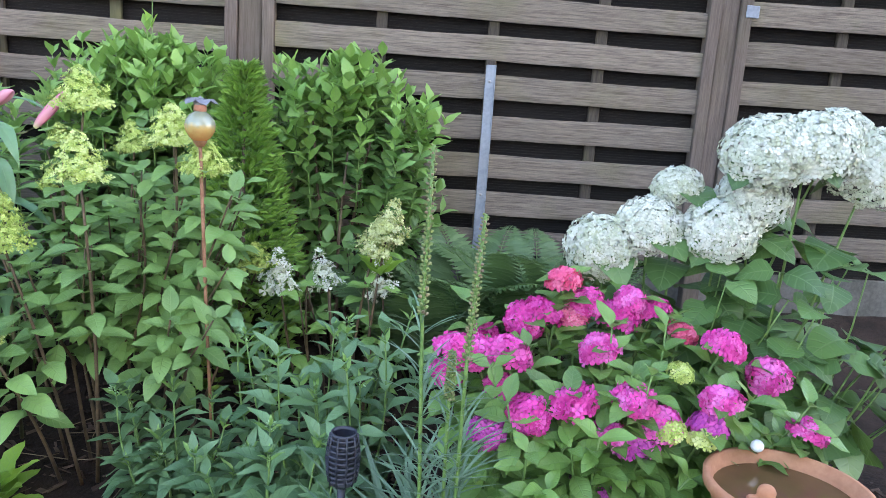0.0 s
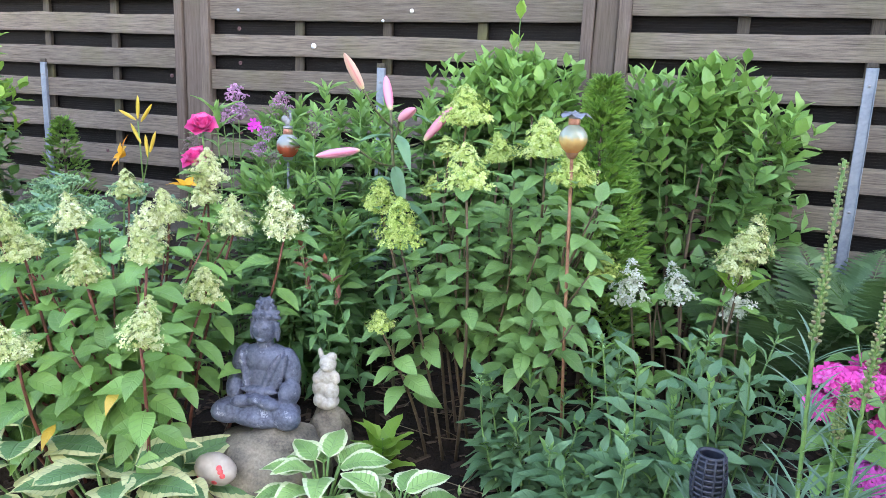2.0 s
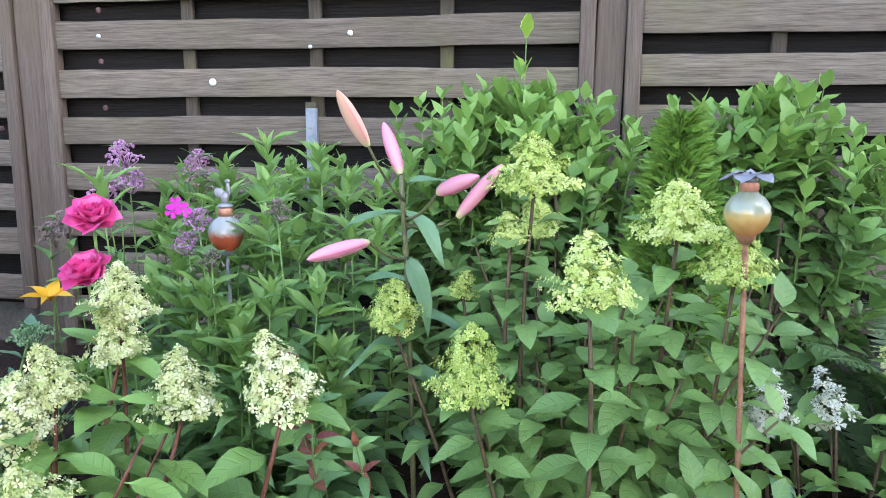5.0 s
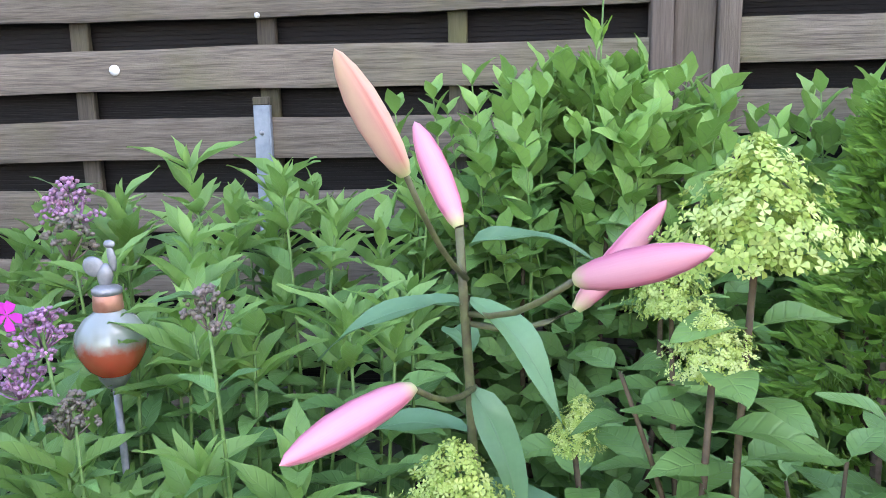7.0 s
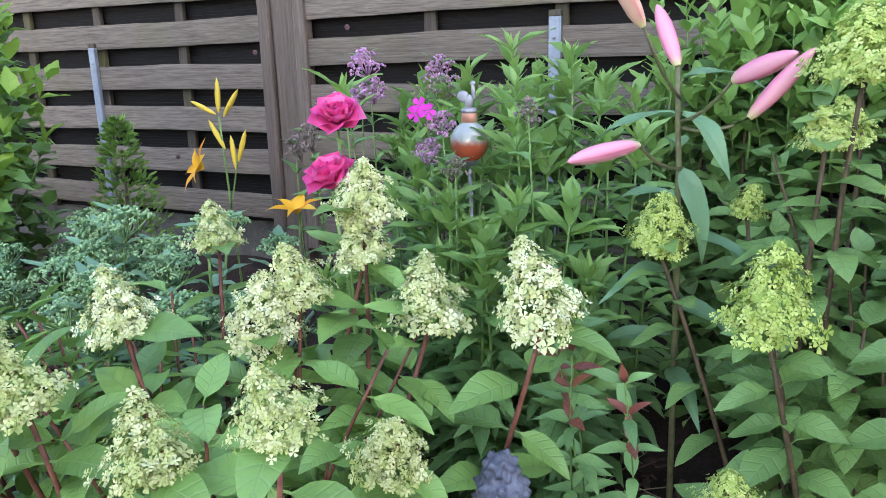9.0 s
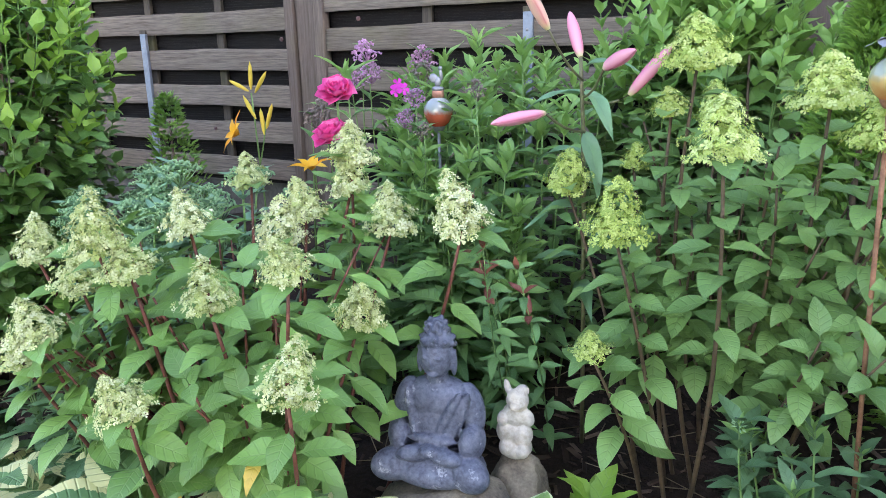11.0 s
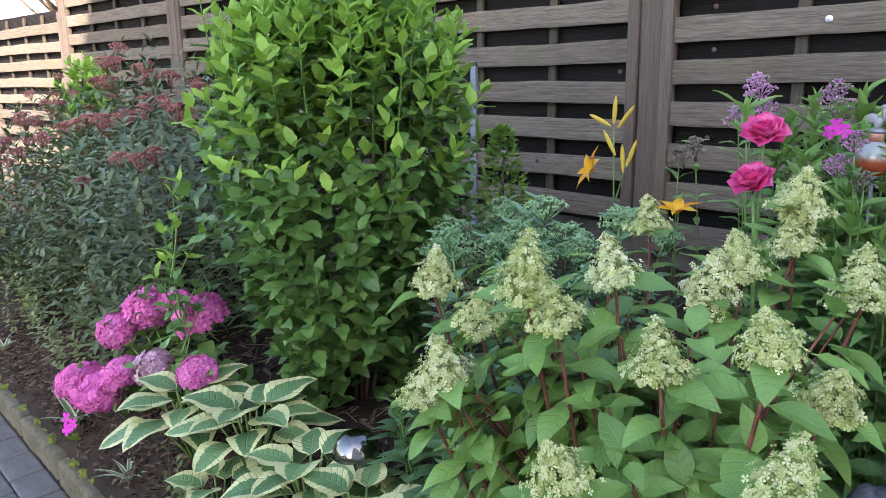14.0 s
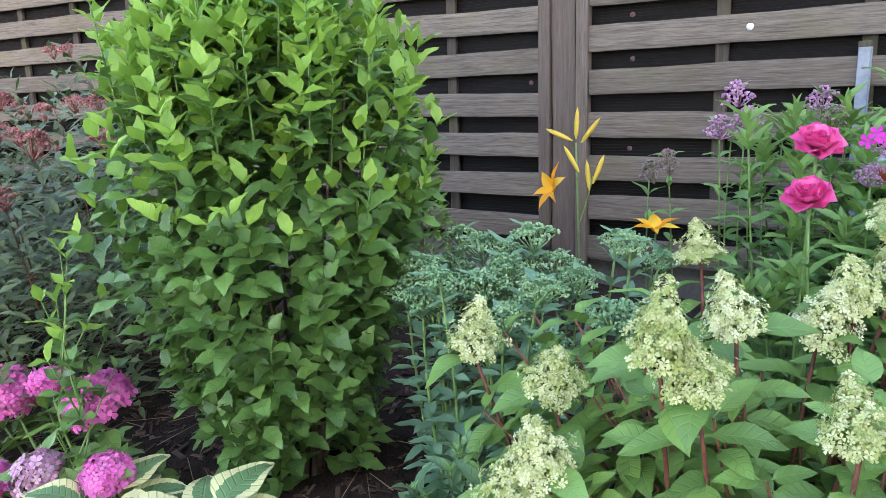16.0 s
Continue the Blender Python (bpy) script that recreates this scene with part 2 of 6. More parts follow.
L_PHLOX = leaf_mat("phlox_leaf", (0.080, 0.182, 0.060), (0.205, 0.385, 0.118), (0.194, 0.310, 0.125), 8)
L_PHLOX_Y = leaf_mat("young_phlox_leaf", (0.17, 0.32, 0.08), (0.29, 0.47, 0.14), (0.276, 0.408, 0.156), 8, 0.45, 0.4)
L_DARK = leaf_mat("dark_perennial_leaf", (0.058, 0.132, 0.062), (0.190, 0.335, 0.150), (0.116, 0.180, 0.090), 6)
L_PINKHYD = leaf_mat("mophead_leaf", (0.070, 0.150, 0.036), (0.20, 0.36, 0.085), (0.163, 0.270, 0.094), 7, 0.35)
L_ANN = leaf_mat("smooth_hydrangea_leaf", (0.048, 0.112, 0.034), (0.140, 0.265, 0.080), (0.193, 0.300, 0.124), 6)
L_HOSTA = leaf_mat("hosta_leaf", (0.082, 0.175, 0.072), (0.190, 0.335, 0.130), (0.16, 0.26, 0.12), 9, 0.4, 0.2, (0.68, 0.66, 0.33), 0.56, 0.6)
L_HOSTA_W = leaf_mat("light_hosta_leaf", (0.20, 0.37, 0.105), (0.34, 0.52, 0.16), (0.254, 0.369, 0.151), 9, 0.4, 0.25, (0.70, 0.73, 0.44), 0.70, 0.6)
L_GRASS = leaf_mat("blue_green_blade", (0.091, 0.170, 0.102), (0.191, 0.302, 0.189), (0.181, 0.263, 0.171), 2)
L_STRIPE = leaf_mat("striped_blade", (0.130, 0.213, 0.095), (0.210, 0.292, 0.141), (0.210, 0.292, 0.141), 1, 0.5, 0.3, (0.68, 0.68, 0.5), 0.55)
L_FERN = leaf_mat("fern_frond", (0.054, 0.110, 0.042), (0.132, 0.222, 0.086), (0.110, 0.193, 0.075), 2)
L_THUJA = leaf_mat("thuja_scale", (0.10, 0.23, 0.035), (0.27, 0.47, 0.085), (0.110, 0.193, 0.067), 2)
L_SEDUM = leaf_mat("sedum_leaf", (0.10, 0.215, 0.130), (0.225, 0.40, 0.235), (0.215, 0.322, 0.230), 1, 0.55)
L_SPIREA = leaf_mat("spirea_leaf", (0.036, 0.062, 0.026), (0.150, 0.200, 0.078), (0.12, 0.17, 0.09), 3, 0.36, 0.15)
L_OLIVE = leaf_mat("olive_groundcover_leaf", (0.099, 0.131, 0.041), (0.221, 0.264, 0.094), (0.184, 0.216, 0.090), 3)
L_LILY = leaf_mat("lily_leaf", (0.109, 0.221, 0.108), (0.182, 0.339, 0.169), (0.184, 0.291, 0.165), 1.5, 0.35)
L_RED = leaf_mat("red_dry_leaf", (0.16, 0.035, 0.03), (0.30, 0.09, 0.06), (0.3, 0.1, 0.08), 4)
L_YELLOW = leaf_mat("yellowed_leaf", (0.5, 0.30, 0.03), (0.62, 0.42, 0.08), (0.6, 0.45, 0.1), 4)
L_TREE = leaf_mat("far_tree_leaf", (0.035, 0.077, 0.026), (0.088, 0.154, 0.053), (0.110, 0.193, 0.067), 3)
P_CREAM = petal_mat("cream_floret", [(0.1, (0.36, 0.42, 0.13)), (0.5, (0.58, 0.60, 0.29)), (0.9, (0.77, 0.76, 0.52))])
P_LIME = petal_mat("lime_floret", [(0.1, (0.32, 0.43, 0.09)), (0.5, (0.52, 0.61, 0.18)), (0.9, (0.66, 0.71, 0.32))])
P_WHITE = petal_mat("white_floret", [(0.1, (0.50, 0.53, 0.38)), (0.5, (0.66, 0.67, 0.57)), (0.9, (0.78, 0.78, 0.70))])
P_PINK = petal_mat("hot_pink_floret", [(0.05, (0.60, 0.035, 0.26)), (0.5, (0.74, 0.085, 0.38)), (0.95, (0.80, 0.22, 0.54))], 0.55, 0.2)
P_SALMON = petal_mat("salmon_floret", [(0.05, (0.68, 0.07, 0.17)), (0.5, (0.78, 0.14, 0.29)), (0.95, (0.82, 0.29, 0.42))], 0.55, 0.2)
P_PURPLE = petal_mat("purple_floret", [(0.05, (0.42, 0.05, 0.34)), (0.5, (0.60, 0.09, 0.40)), (0.95, (0.68, 0.16, 0.48))], 0.55, 0.2)
P_MAUVE = petal_mat("mauve_floret", [(0.05, (0.60, 0.10, 0.36)), (0.5, (0.74, 0.17, 0.46)), (0.95, (0.80, 0.28, 0.56))], 0.55, 0.2)
P_FADED = petal_mat("faded_floret", [(0.05, (0.22, 0.12, 0.14)), (0.5, (0.50, 0.26, 0.38)), (0.95, (0.66, 0.46, 0.52))], 0.7, 0.15)
P_ROSE = petal_mat("rose_petal", [(0.1, (0.72, 0.045, 0.24)), (0.5, (0.85, 0.13, 0.40)), (0.9, (0.88, 0.32, 0.56))], 0.45, 0.25)
P_ORANGE = petal_mat("orange_petal", [(0.1, (0.76, 0.28, 0.01)), (0.5, (0.86, 0.45, 0.03)), (0.9, (0.88, 0.58, 0.08))], 0.45, 0.25, 12)
P_BUDYEL = petal_mat("yellow_bud", [(0.1, (0.50, 0.40, 0.05)), (0.9, (0.72, 0.48, 0.07))], 0.5, 0.1)
P_PHLOX = petal_mat("phlox_bud", [(0.1, (0.30, 0.19, 0.24)), (0.5, (0.54, 0.27, 0.47)), (0.9, (0.72, 0.42, 0.68))], 0.6, 0.2)
P_SEED = petal_mat("phlox_calyx", [(0.1, (0.14, 0.13, 0.09)), (0.9, (0.30, 0.22, 0.22))], 0.7, 0.1)
P_MAGENTA = petal_mat("magenta_petal", [(0.1, (0.74, 0.03, 0.50)), (0.9, (0.84, 0.08, 0.62))], 0.5, 0.3)
P_SPIREA = petal_mat("spirea_floret", [(0.1, (0.24, 0.10, 0.08)), (0.5, (0.42, 0.15, 0.15)), (0.9, (0.46, 0.28, 0.22))], 0.7, 0.15)
P_SEDUM = petal_mat("sedum_bud", [(0.1, (0.15, 0.31, 0.15)), (0.9, (0.38, 0.55, 0.28))], 0.7, 0.15)
P_LIATRIS = petal_mat("liatris_bud", [(0.1, (0.12, 0.19, 0.06)), (0.6, (0.24, 0.30, 0.11)), (0.95, (0.28, 0.2, 0.14))], 0.7, 0.1)
P_VIOLA = petal_mat("dark_viola_petal", [(0.1, (0.06, 0.005, 0.02)), (0.9, (0.16, 0.01, 0.05))], 0.6, 0.1)


def bud_mat(name, deep, mid_tone, pale, tip, tip_share):
    """Lily bud: pink flanks, pale ribs, green where it joins the stalk and a buff tip."""
    m, n, l, p = nodes_of(name)
    uv = n.new("ShaderNodeTexCoord").outputs["UV"]
    sp = n.new("ShaderNodeSeparateXYZ")
    l.new(uv, sp.inputs[0])
    rib = mth(n, l, "ABSOLUTE", mth(n, l, "SINE", mth(n, l, "MULTIPLY", sp.outputs[0], 9.425)))
    fine = noise_tex(n, l, uv, 5.0, 4, 0.6, (14, 1, 1))
    tone = mth(n, l, "ADD", mth(n, l, "MULTIPLY", rib, 0.75), mth(n, l, "MULTIPLY", fine, 0.3))
    pink = ramp(n, l, tone, [(0.08, deep), (0.4, mid_tone), (1.0, pale)])
    v = mth(n, l, "ADD", sp.outputs[1], mth(n, l, "MULTIPLY", mth(n, l, "SUBTRACT", noise_tex(n, l, uv, 4, 3), 0.5), 0.25))
    col = mix(n, l, ramp(n, l, v, [(0.0, (1, 1, 1)), (0.22, (0, 0, 0))]), pink, (0.46, 0.44, 0.20))
    col = mix(n, l, mth(n, l, "MULTIPLY", ramp(n, l, v, [(0.45, (0, 0, 0)), (1.0, (1, 1, 1))]), tip_share), col, tip)
    l.new(col, p.inputs["Base Color"])
    p.inputs["Roughness"].default_value = 0.5
    bump(n, l, p, tone, 0.3, 0.002)
    return m


L_BUD = bud_mat("lily_bud_skin", (0.40, 0.07, 0.13), (0.60, 0.19, 0.27), (0.70, 0.32, 0.37), (0.66, 0.24, 0.30), 0.4)
L_BUD_BUFF = bud_mat("buff_lily_bud_skin", (0.46, 0.14, 0.12), (0.58, 0.28, 0.23), (0.64, 0.40, 0.29), (0.50, 0.30, 0.15), 0.7)


# ---- mesh helpers ----
RNG = random.Random(7)


class Geo:
    """Grows one mesh out of pieces."""

    def __init__(self):
        self.v, self.f, self.uv = [], [], []
        self.count = 0

    def add(self, tpl, m):
        verts, faces, uvs = tpl
        a = np.asarray(m)
        self.v.append(verts @ a[:3, :3].T + a[:3, 3])
        self.f += [[i + self.count for i in f] for f in faces]
        self.uv += uvs
        self.count += len(verts)

    def raw(self, verts, faces, uvs=None):
        self.add((np.array(verts, float).reshape(-1, 3), faces, uvs or [[(0.5, 0.5)] * len(f) for f in faces]), np.eye(4))

    def mesh(self, name, material, smooth=True):
        me = bpy.data.meshes.new(name)
        v = np.concatenate(self.v) if self.v else np.zeros((0, 3))
        me.from_pydata(v.tolist(), [], self.f)
        layer = me.uv_layers.new(name="UVMap")
        flat = [c for face in self.uv for pair in face for c in pair]
        layer.data.foreach_set("uv", flat)
        me.polygons.foreach_set("use_smooth", [smooth] * len(me.polygons))
        me.materials.append(material)
        me.update()
        return me


def part(name, data, parent, label="", m=None, material=None):
    ob = new(name, data)
    ob.parent = parent
    if m is not None:
        ob.matrix_basis = m
    if label:
        ob["label"] = label
    return ob


def empty(name, place, label, category, group="", kind=""):
    e = new(name)
    e.empty_display_size = 0.05
    e.location = place
    return tagged(e, label, category, group, kind)


def bm_mesh(name, bm, material, smooth=True):
    me = bpy.data.meshes.new(name)
    bmesh.ops.recalc_face_normals(bm, faces=bm.faces)
    bm.to_mesh(me)
    bm.free()
    me.polygons.foreach_set("use_smooth", [smooth] * len(me.polygons))
    me.materials.append(material)
    return me


def box_bm(sx, sy, sz, bevel=0.0, segs=1):
    bm = bmesh.new()
    bmesh.ops.create_cube(bm, size=1.0)
    bmesh.ops.scale(bm, vec=(sx, sy, sz), verts=bm.verts)
    if bevel:
        bmesh.ops.bevel(bm, geom=bm.edges[:], offset=bevel, segments=segs, affect="EDGES", profile=0.6)
    return bm


def box(name, sx, sy, sz, material, bevel=0.0, segs=1, smooth=False):
    return bm_mesh(name, box_bm(sx, sy, sz, bevel, segs), material, smooth)


def lathe(profile, segs=24):
    """A turned body out of (radius, height) pairs."""
    v, f, uv = [], [], []
    for r, z in profile:
        for k in range(segs):
            a = 2 * math.pi * k / segs
            v.append((r * math.cos(a), r * math.sin(a), z))
    for i in range(len(profile) - 1):
        for k in range(segs):
            k2 = (k + 1) % segs
            f.append([i * segs + k, i * segs + k2, (i + 1) * segs + k2, (i + 1) * segs + k])
            uv.append([(k / segs, i / (len(profile) - 1)), ((k + 1) / segs, i / (len(profile) - 1)),
                       ((k + 1) / segs, (i + 1) / (len(profile) - 1)), (k / segs, (i + 1) / (len(profile) - 1))])
    return np.array(v), f, uv


def tube(pts, r0, r1, sides=6):
    """A tapered stalk along points, closed at the ends."""
    v, f = [], []
    pts = [Vector(p) for p in pts]
    for i, p in enumerate(pts):
        d = (pts[min(i + 1, len(pts) - 1)] - pts[max(i - 1, 0)]).normalized()
        x = d.orthogonal().normalized() if abs(d.z) < 0.99 else Vector((1, 0, 0))
        x = (Vector((1, 0, 0)) - d * d.x).normalized() if abs(d.x) < 0.9 else (Vector((0, 0, 1)) - d * d.z).normalized()
        y = d.cross(x)
        r = r0 + (r1 - r0) * i / max(len(pts) - 1, 1)
        for k in range(sides):
            a = 2 * math.pi * k / sides
            v.append(p + x * (r * math.cos(a)) + y * (r * math.sin(a)))
    n = len(pts)
    for i in range(n - 1):
        for k in range(sides):
            k2 = (k + 1) % sides
            f.append([i * sides + k, i * sides + k2, (i + 1) * sides + k2, (i + 1) * sides + k])
    f.append(list(range(sides))[::-1])
    f.append([(n - 1) * sides + k for k in range(sides)])
    return np.array([tuple(p) for p in v]), f, [[(0.5, 0.5)] * len(q) for q in f]


def tpl_mesh(name, tpl, material, smooth=True):
    g = Geo()
    g.add(tpl, np.eye(4))
    return g.mesh(name, material, smooth)


def bend(a, b, sag=0.0, n=6, side=None):
    """Points of a bowed line from a to b."""
    a, b = Vector(a), Vector(b)
    off = side if side is not None else Vector((RNG.uniform(-1, 1), RNG.uniform(-1, 1), 0)) * sag * (b - a).length
    return [a.lerp(b, i / (n - 1)) + off * math.sin(math.pi * i / (n - 1)) for i in range(n)]


def along(pts, t):
    s = t * (len(pts) - 1)
    i = min(int(s), len(pts) - 2)
    return pts[i].lerp(pts[i + 1], s - i), (pts[i + 1] - pts[i]).normalized()


def aim(place, way, up, scale=1.0):
    """A pose whose y runs along way and whose z leans to up."""
    y = Vector(way).normalized()
    z = Vector(up) - y * Vector(up).dot(y)
    z = z.normalized() if z.length > 1e-5 else y.orthogonal().normalized()
    x = y.cross(z)
    m = Matrix((x, y, z)).transposed().to_4x4()
    return Matrix.Translation(place) @ m @ Matrix.Scale(scale, 4)


def leaf_tpl(width, nu=1, nv=6, form="ovate", petiole=0.1, fold=0.35, droop=0.25, wave=0.03, serr=0.0, twist=0.0):
    """A blade one unit long that starts at the origin and runs along y, face up."""
    v, f, uv = [], [], []
    ph = RNG.uniform(0, 6)
    for j in range(nv + 1):
        t = j / nv
        s = max(0.0, (t - petiole) / (1 - petiole))
        if form == "ovate":
            w = math.sin(math.pi * s ** 0.78) ** 0.85 if 0 < s < 1 else 0
            w *= 1.0 - 0.25 * s
        elif form == "lance":
            w = math.sin(math.pi * s ** 0.7) ** 1.1 if 0 < s < 1 else 0
        elif form == "heart":
            w = math.sin(math.pi * s ** 0.58) ** 0.75 if 0 < s < 1 else 0
        elif form == "blade":
            w = min(1.0, (1 - s) * 2.2) * (0.6 + 0.4 * min(1, s * 4))
        else:
            w = math.sin(math.pi * s) if 0 < s < 1 else 0
        w = max(w, 0.035 if t < 1 else 0.0) * width / 2
        if serr and j % 2:
            w *= 1 + serr
        cy = t * (1 - 0.25 * droop * t)
        cz = -droop * t * t + 0.1 * droop * t
        for i in range(-nu, nu + 1):
            u = i / nu
            x = u * w
            z = cz + fold * abs(x) * (1 - 0.5 * t) + wave * abs(u) * math.sin(9 * t + ph + (1.5 if u > 0 else 0)) + twist * x * t
            v.append((x, cy, z))
    row = 2 * nu + 1
    for j in range(nv):
        for i in range(row - 1):
            a = j * row + i
            f.append([a, a + 1, a + row + 1, a + row])
            uv.append([(i / (row - 1), j / nv), ((i + 1) / (row - 1), j / nv), ((i + 1) / (row - 1), (j + 1) / nv), (i / (row - 1), (j + 1) / nv)])
    return np.array(v), f, uv


class Plant:
    """One plant: an Empty with stems, single leaves, flower heads and the joined rest of its foliage."""

    def __init__(self, name, place, label, category, group="", cap=200):
        self.root = empty(name, place, label, category, group)
        self.o = Vector(place)
        self.cap = cap
        self.leaves = {}
        self.rest = {}

    def local(self, m):
        return Matrix.Translation(-self.o) @ m

    def leaf(self, kind, m):
        self.leaves.setdefault(kind, []).append(m)

    def stem(self, pts, r0, r1, material, name="stem", sides=6, label=""):
        t = tube([Vector(p) - self.o for p in pts], r0, r1, sides)
        return part(name, tpl_mesh(name, t, material), self.root, label)

    def piece(self, name, data, m, label=""):
        return part(name, data, self.root, label, self.local(m))

    def finish(self, part_name="leaf", rest_name="foliage"):
        total = sum(len(x) for x in self.leaves.values())
        for kind, ms in self.leaves.items():
            ms.sort(key=lambda m: m.translation.y)
            keep = round(self.cap * len(ms) / max(total, 1)) if total > self.cap else len(ms)
            shapes, material = LEAF_KINDS[kind]
            for m in ms[:keep]:
                k = RNG.randrange(len(shapes))
                part(part_name, leaf_mesh(kind, k), self.root, "", self.local(m))
            if ms[keep:]:
                g = Geo()
                for m in ms[keep:]:
                    g.add(shapes[RNG.randrange(len(shapes))], self.local(m))
                ob = part(rest_name, g.mesh(rest_name, material), self.root)
                ob["kind"] = "stuff"
        return self.root


LEAF_KINDS, LEAF_MESH = {}, {}


def kind(name, material, n=3, **k):
    LEAF_KINDS[name] = ([leaf_tpl(**k) for _ in range(n)], material)


def leaf_mesh(name, k):
    if (name, k) not in LEAF_MESH:
        shapes, material = LEAF_KINDS[name]
        LEAF_MESH[name, k] = tpl_mesh("leaf", shapes[k], material)
    return LEAF_MESH[name, k]


kind("cream", L_CREAM, 4, width=0.50, nu=2, nv=8, petiole=0.14, fold=0.3, droop=0.3, wave=0.025)
kind("lime", L_LIME, 4, width=0.50, nu=2, nv=8, petiole=0.14, fold=0.3, droop=0.28, wave=0.025)
kind("shrub", L_SHRUB, 5, width=0.56, nu=1, nv=8, petiole=0.1, fold=0.45, droop=0.2, wave=0.05, serr=0.2)
kind("young", L_YOUNG, 5, width=0.48, nu=1, nv=8, petiole=0.08, fold=0.5, droop=0.12, wave=0.04, serr=0.18)
kind("young_b", L_YOUNG_B, 4, width=0.54, nu=1, nv=6, petiole=0.08, fold=0.45, droop=0.15, serr=0.14)
kind("shrub_b", L_SHRUB_B, 4, width=0.55, nu=1, nv=6, petiole=0.12, fold=0.35, droop=0.22, serr=0.12)
kind("phlox", L_PHLOX, 5, width=0.30, nu=1, nv=7, form="lance", petiole=0.02, fold=0.45, droop=0.36)
kind("phlox_y", L_PHLOX_Y, 4, width=0.30, nu=1, nv=6, form="lance", petiole=0.02, fold=0.6, droop=0.16)
kind("dark", L_DARK, 5, width=0.34, nu=1, nv=7, form="lance", petiole=0.06, fold=0.5, droop=0.3, serr=0.06)
kind("pinkhyd", L_PINKHYD, 4, width=0.55, nu=2, nv=7, petiole=0.1, fold=0.4, droop=0.25, wave=0.03)
kind("ann", L_ANN, 4, width=0.86, nu=2, nv=8, form="heart", petiole=0.15, fold=0.12, droop=0.5, wave=0.03)
kind("hosta", L_HOSTA, 4, width=0.76, nu=3, nv=9, form="heart", petiole=0.06, fold=0.16, droop=0.32, wave=0.03)
kind("hosta_w", L_HOSTA_W, 4, width=0.6, nu=3, nv=9, form="heart", petiole=0.06, fold=0.2, droop=0.35, wave=0.035)
kind("blade", L_GRASS, 4, width=0.045, nu=1, nv=7, form="blade", petiole=0.0, fold=0.5, droop=0.3, wave=0.0)
kind("stripe", L_STRIPE, 3, width=0.13, nu=2, nv=7, form="blade", petiole=0.0, fold=0.5, droop=0.4, wave=0.0)
kind("fern", L_FERN, 3, width=0.2, nu=1, nv=4, form="lance", petiole=0.0, fold=0.2, droop=0.15)
kind("thuja", L_THUJA, 3, width=0.26, nu=1, nv=4, form="lance", petiole=0.0, fold=0.3, droop=-0.2)
kind("sedum", L_SEDUM, 3, width=0.42, nu=1, nv=5, petiole=0.05, fold=0.5, droop=0.15)
kind("spirea", L_SPIREA, 4, width=0.27, nu=1, nv=5, form="lance", petiole=0.03, fold=0.3, droop=0.3)
kind("olive", L_OLIVE, 3, width=0.5, nu=1, nv=4, petiole=0.1, fold=0.3, droop=0.3)
kind("lily", L_LILY, 4, width=0.26, nu=2, nv=9, form="lance", petiole=0.0, fold=0.45, droop=0.55)
kind("red", L_RED, 2, width=0.35, nu=1, nv=5, form="lance", petiole=0.05, fold=0.5, droop=0.2)
kind("yellow", L_YELLOW, 2, width=0.4, nu=1, nv=5, petiole=0.05, fold=0.4, droop=0.3)
kind("tree", L_TREE, 3, width=0.6, nu=1, nv=3, petiole=0.05, fold=0.3, droop=0.2)


def leafy(plant, pts, nodes, length, key, young=None, start=0.2, low=80, high=30, shrink=0.6, per=2, turn=90, young_from=0.8, jitter=14):
    """Leaves in whorls up a stem, flatter below and steeper towards the tip."""
    az = RNG.uniform(0, 360)
    for i in range(nodes):
        t = start + (1 - start) * (i + 0.5 * (nodes == 1)) / max(nodes - 1, 1)
        p, d = along(pts, min(t, 0.999))
        az += turn
        rel = i / max(nodes - 1, 1)
        for k in range(per):
            a = radians(az + 360 / per * k + RNG.uniform(-18, 18))
            x = d.orthogonal().normalized()
            rad = x * math.cos(a) + d.cross(x) * math.sin(a)
            tilt = radians(low + (high - low) * rel + RNG.uniform(-jitter, jitter))
            way = d * math.cos(tilt) + rad * math.sin(tilt)
            up = d * math.sin(tilt) - rad * math.cos(tilt) + Vector((0, -0.25, 0.4))
            s = length * (1 + (shrink - 1) * rel) * RNG.uniform(0.78, 1.18)
            plant.leaf(young if young and rel >= young_from else key, aim(p, way, up, s))


def petal_flower(r, petals=4, cup=0.25, wide=0.62):
    """A small flat flower, face up, as one welded piece."""
    v, f = [(0, 0, -cup * r * 0.4)], []
    for k in range(petals):
        a = 2 * math.pi * k / petals
        h = math.pi / petals * 0.92
        for ang, rr, z in ((a - h * wide * 1.1, 0.62, 0.5), (a - h * 0.5, 0.96, 0.6), (a + h * 0.5, 0.96, 0.6), (a + h * wide * 1.1, 0.62, 0.5)):
            v.append((r * rr * math.cos(ang), r * rr * math.sin(ang), cup * r * z))
        b = 1 + 4 * k
        f.append([0, b, b + 1, b + 2, b + 3])
    return np.array(v), f, [[(0.5, 0.5)] * 5 for _ in f]


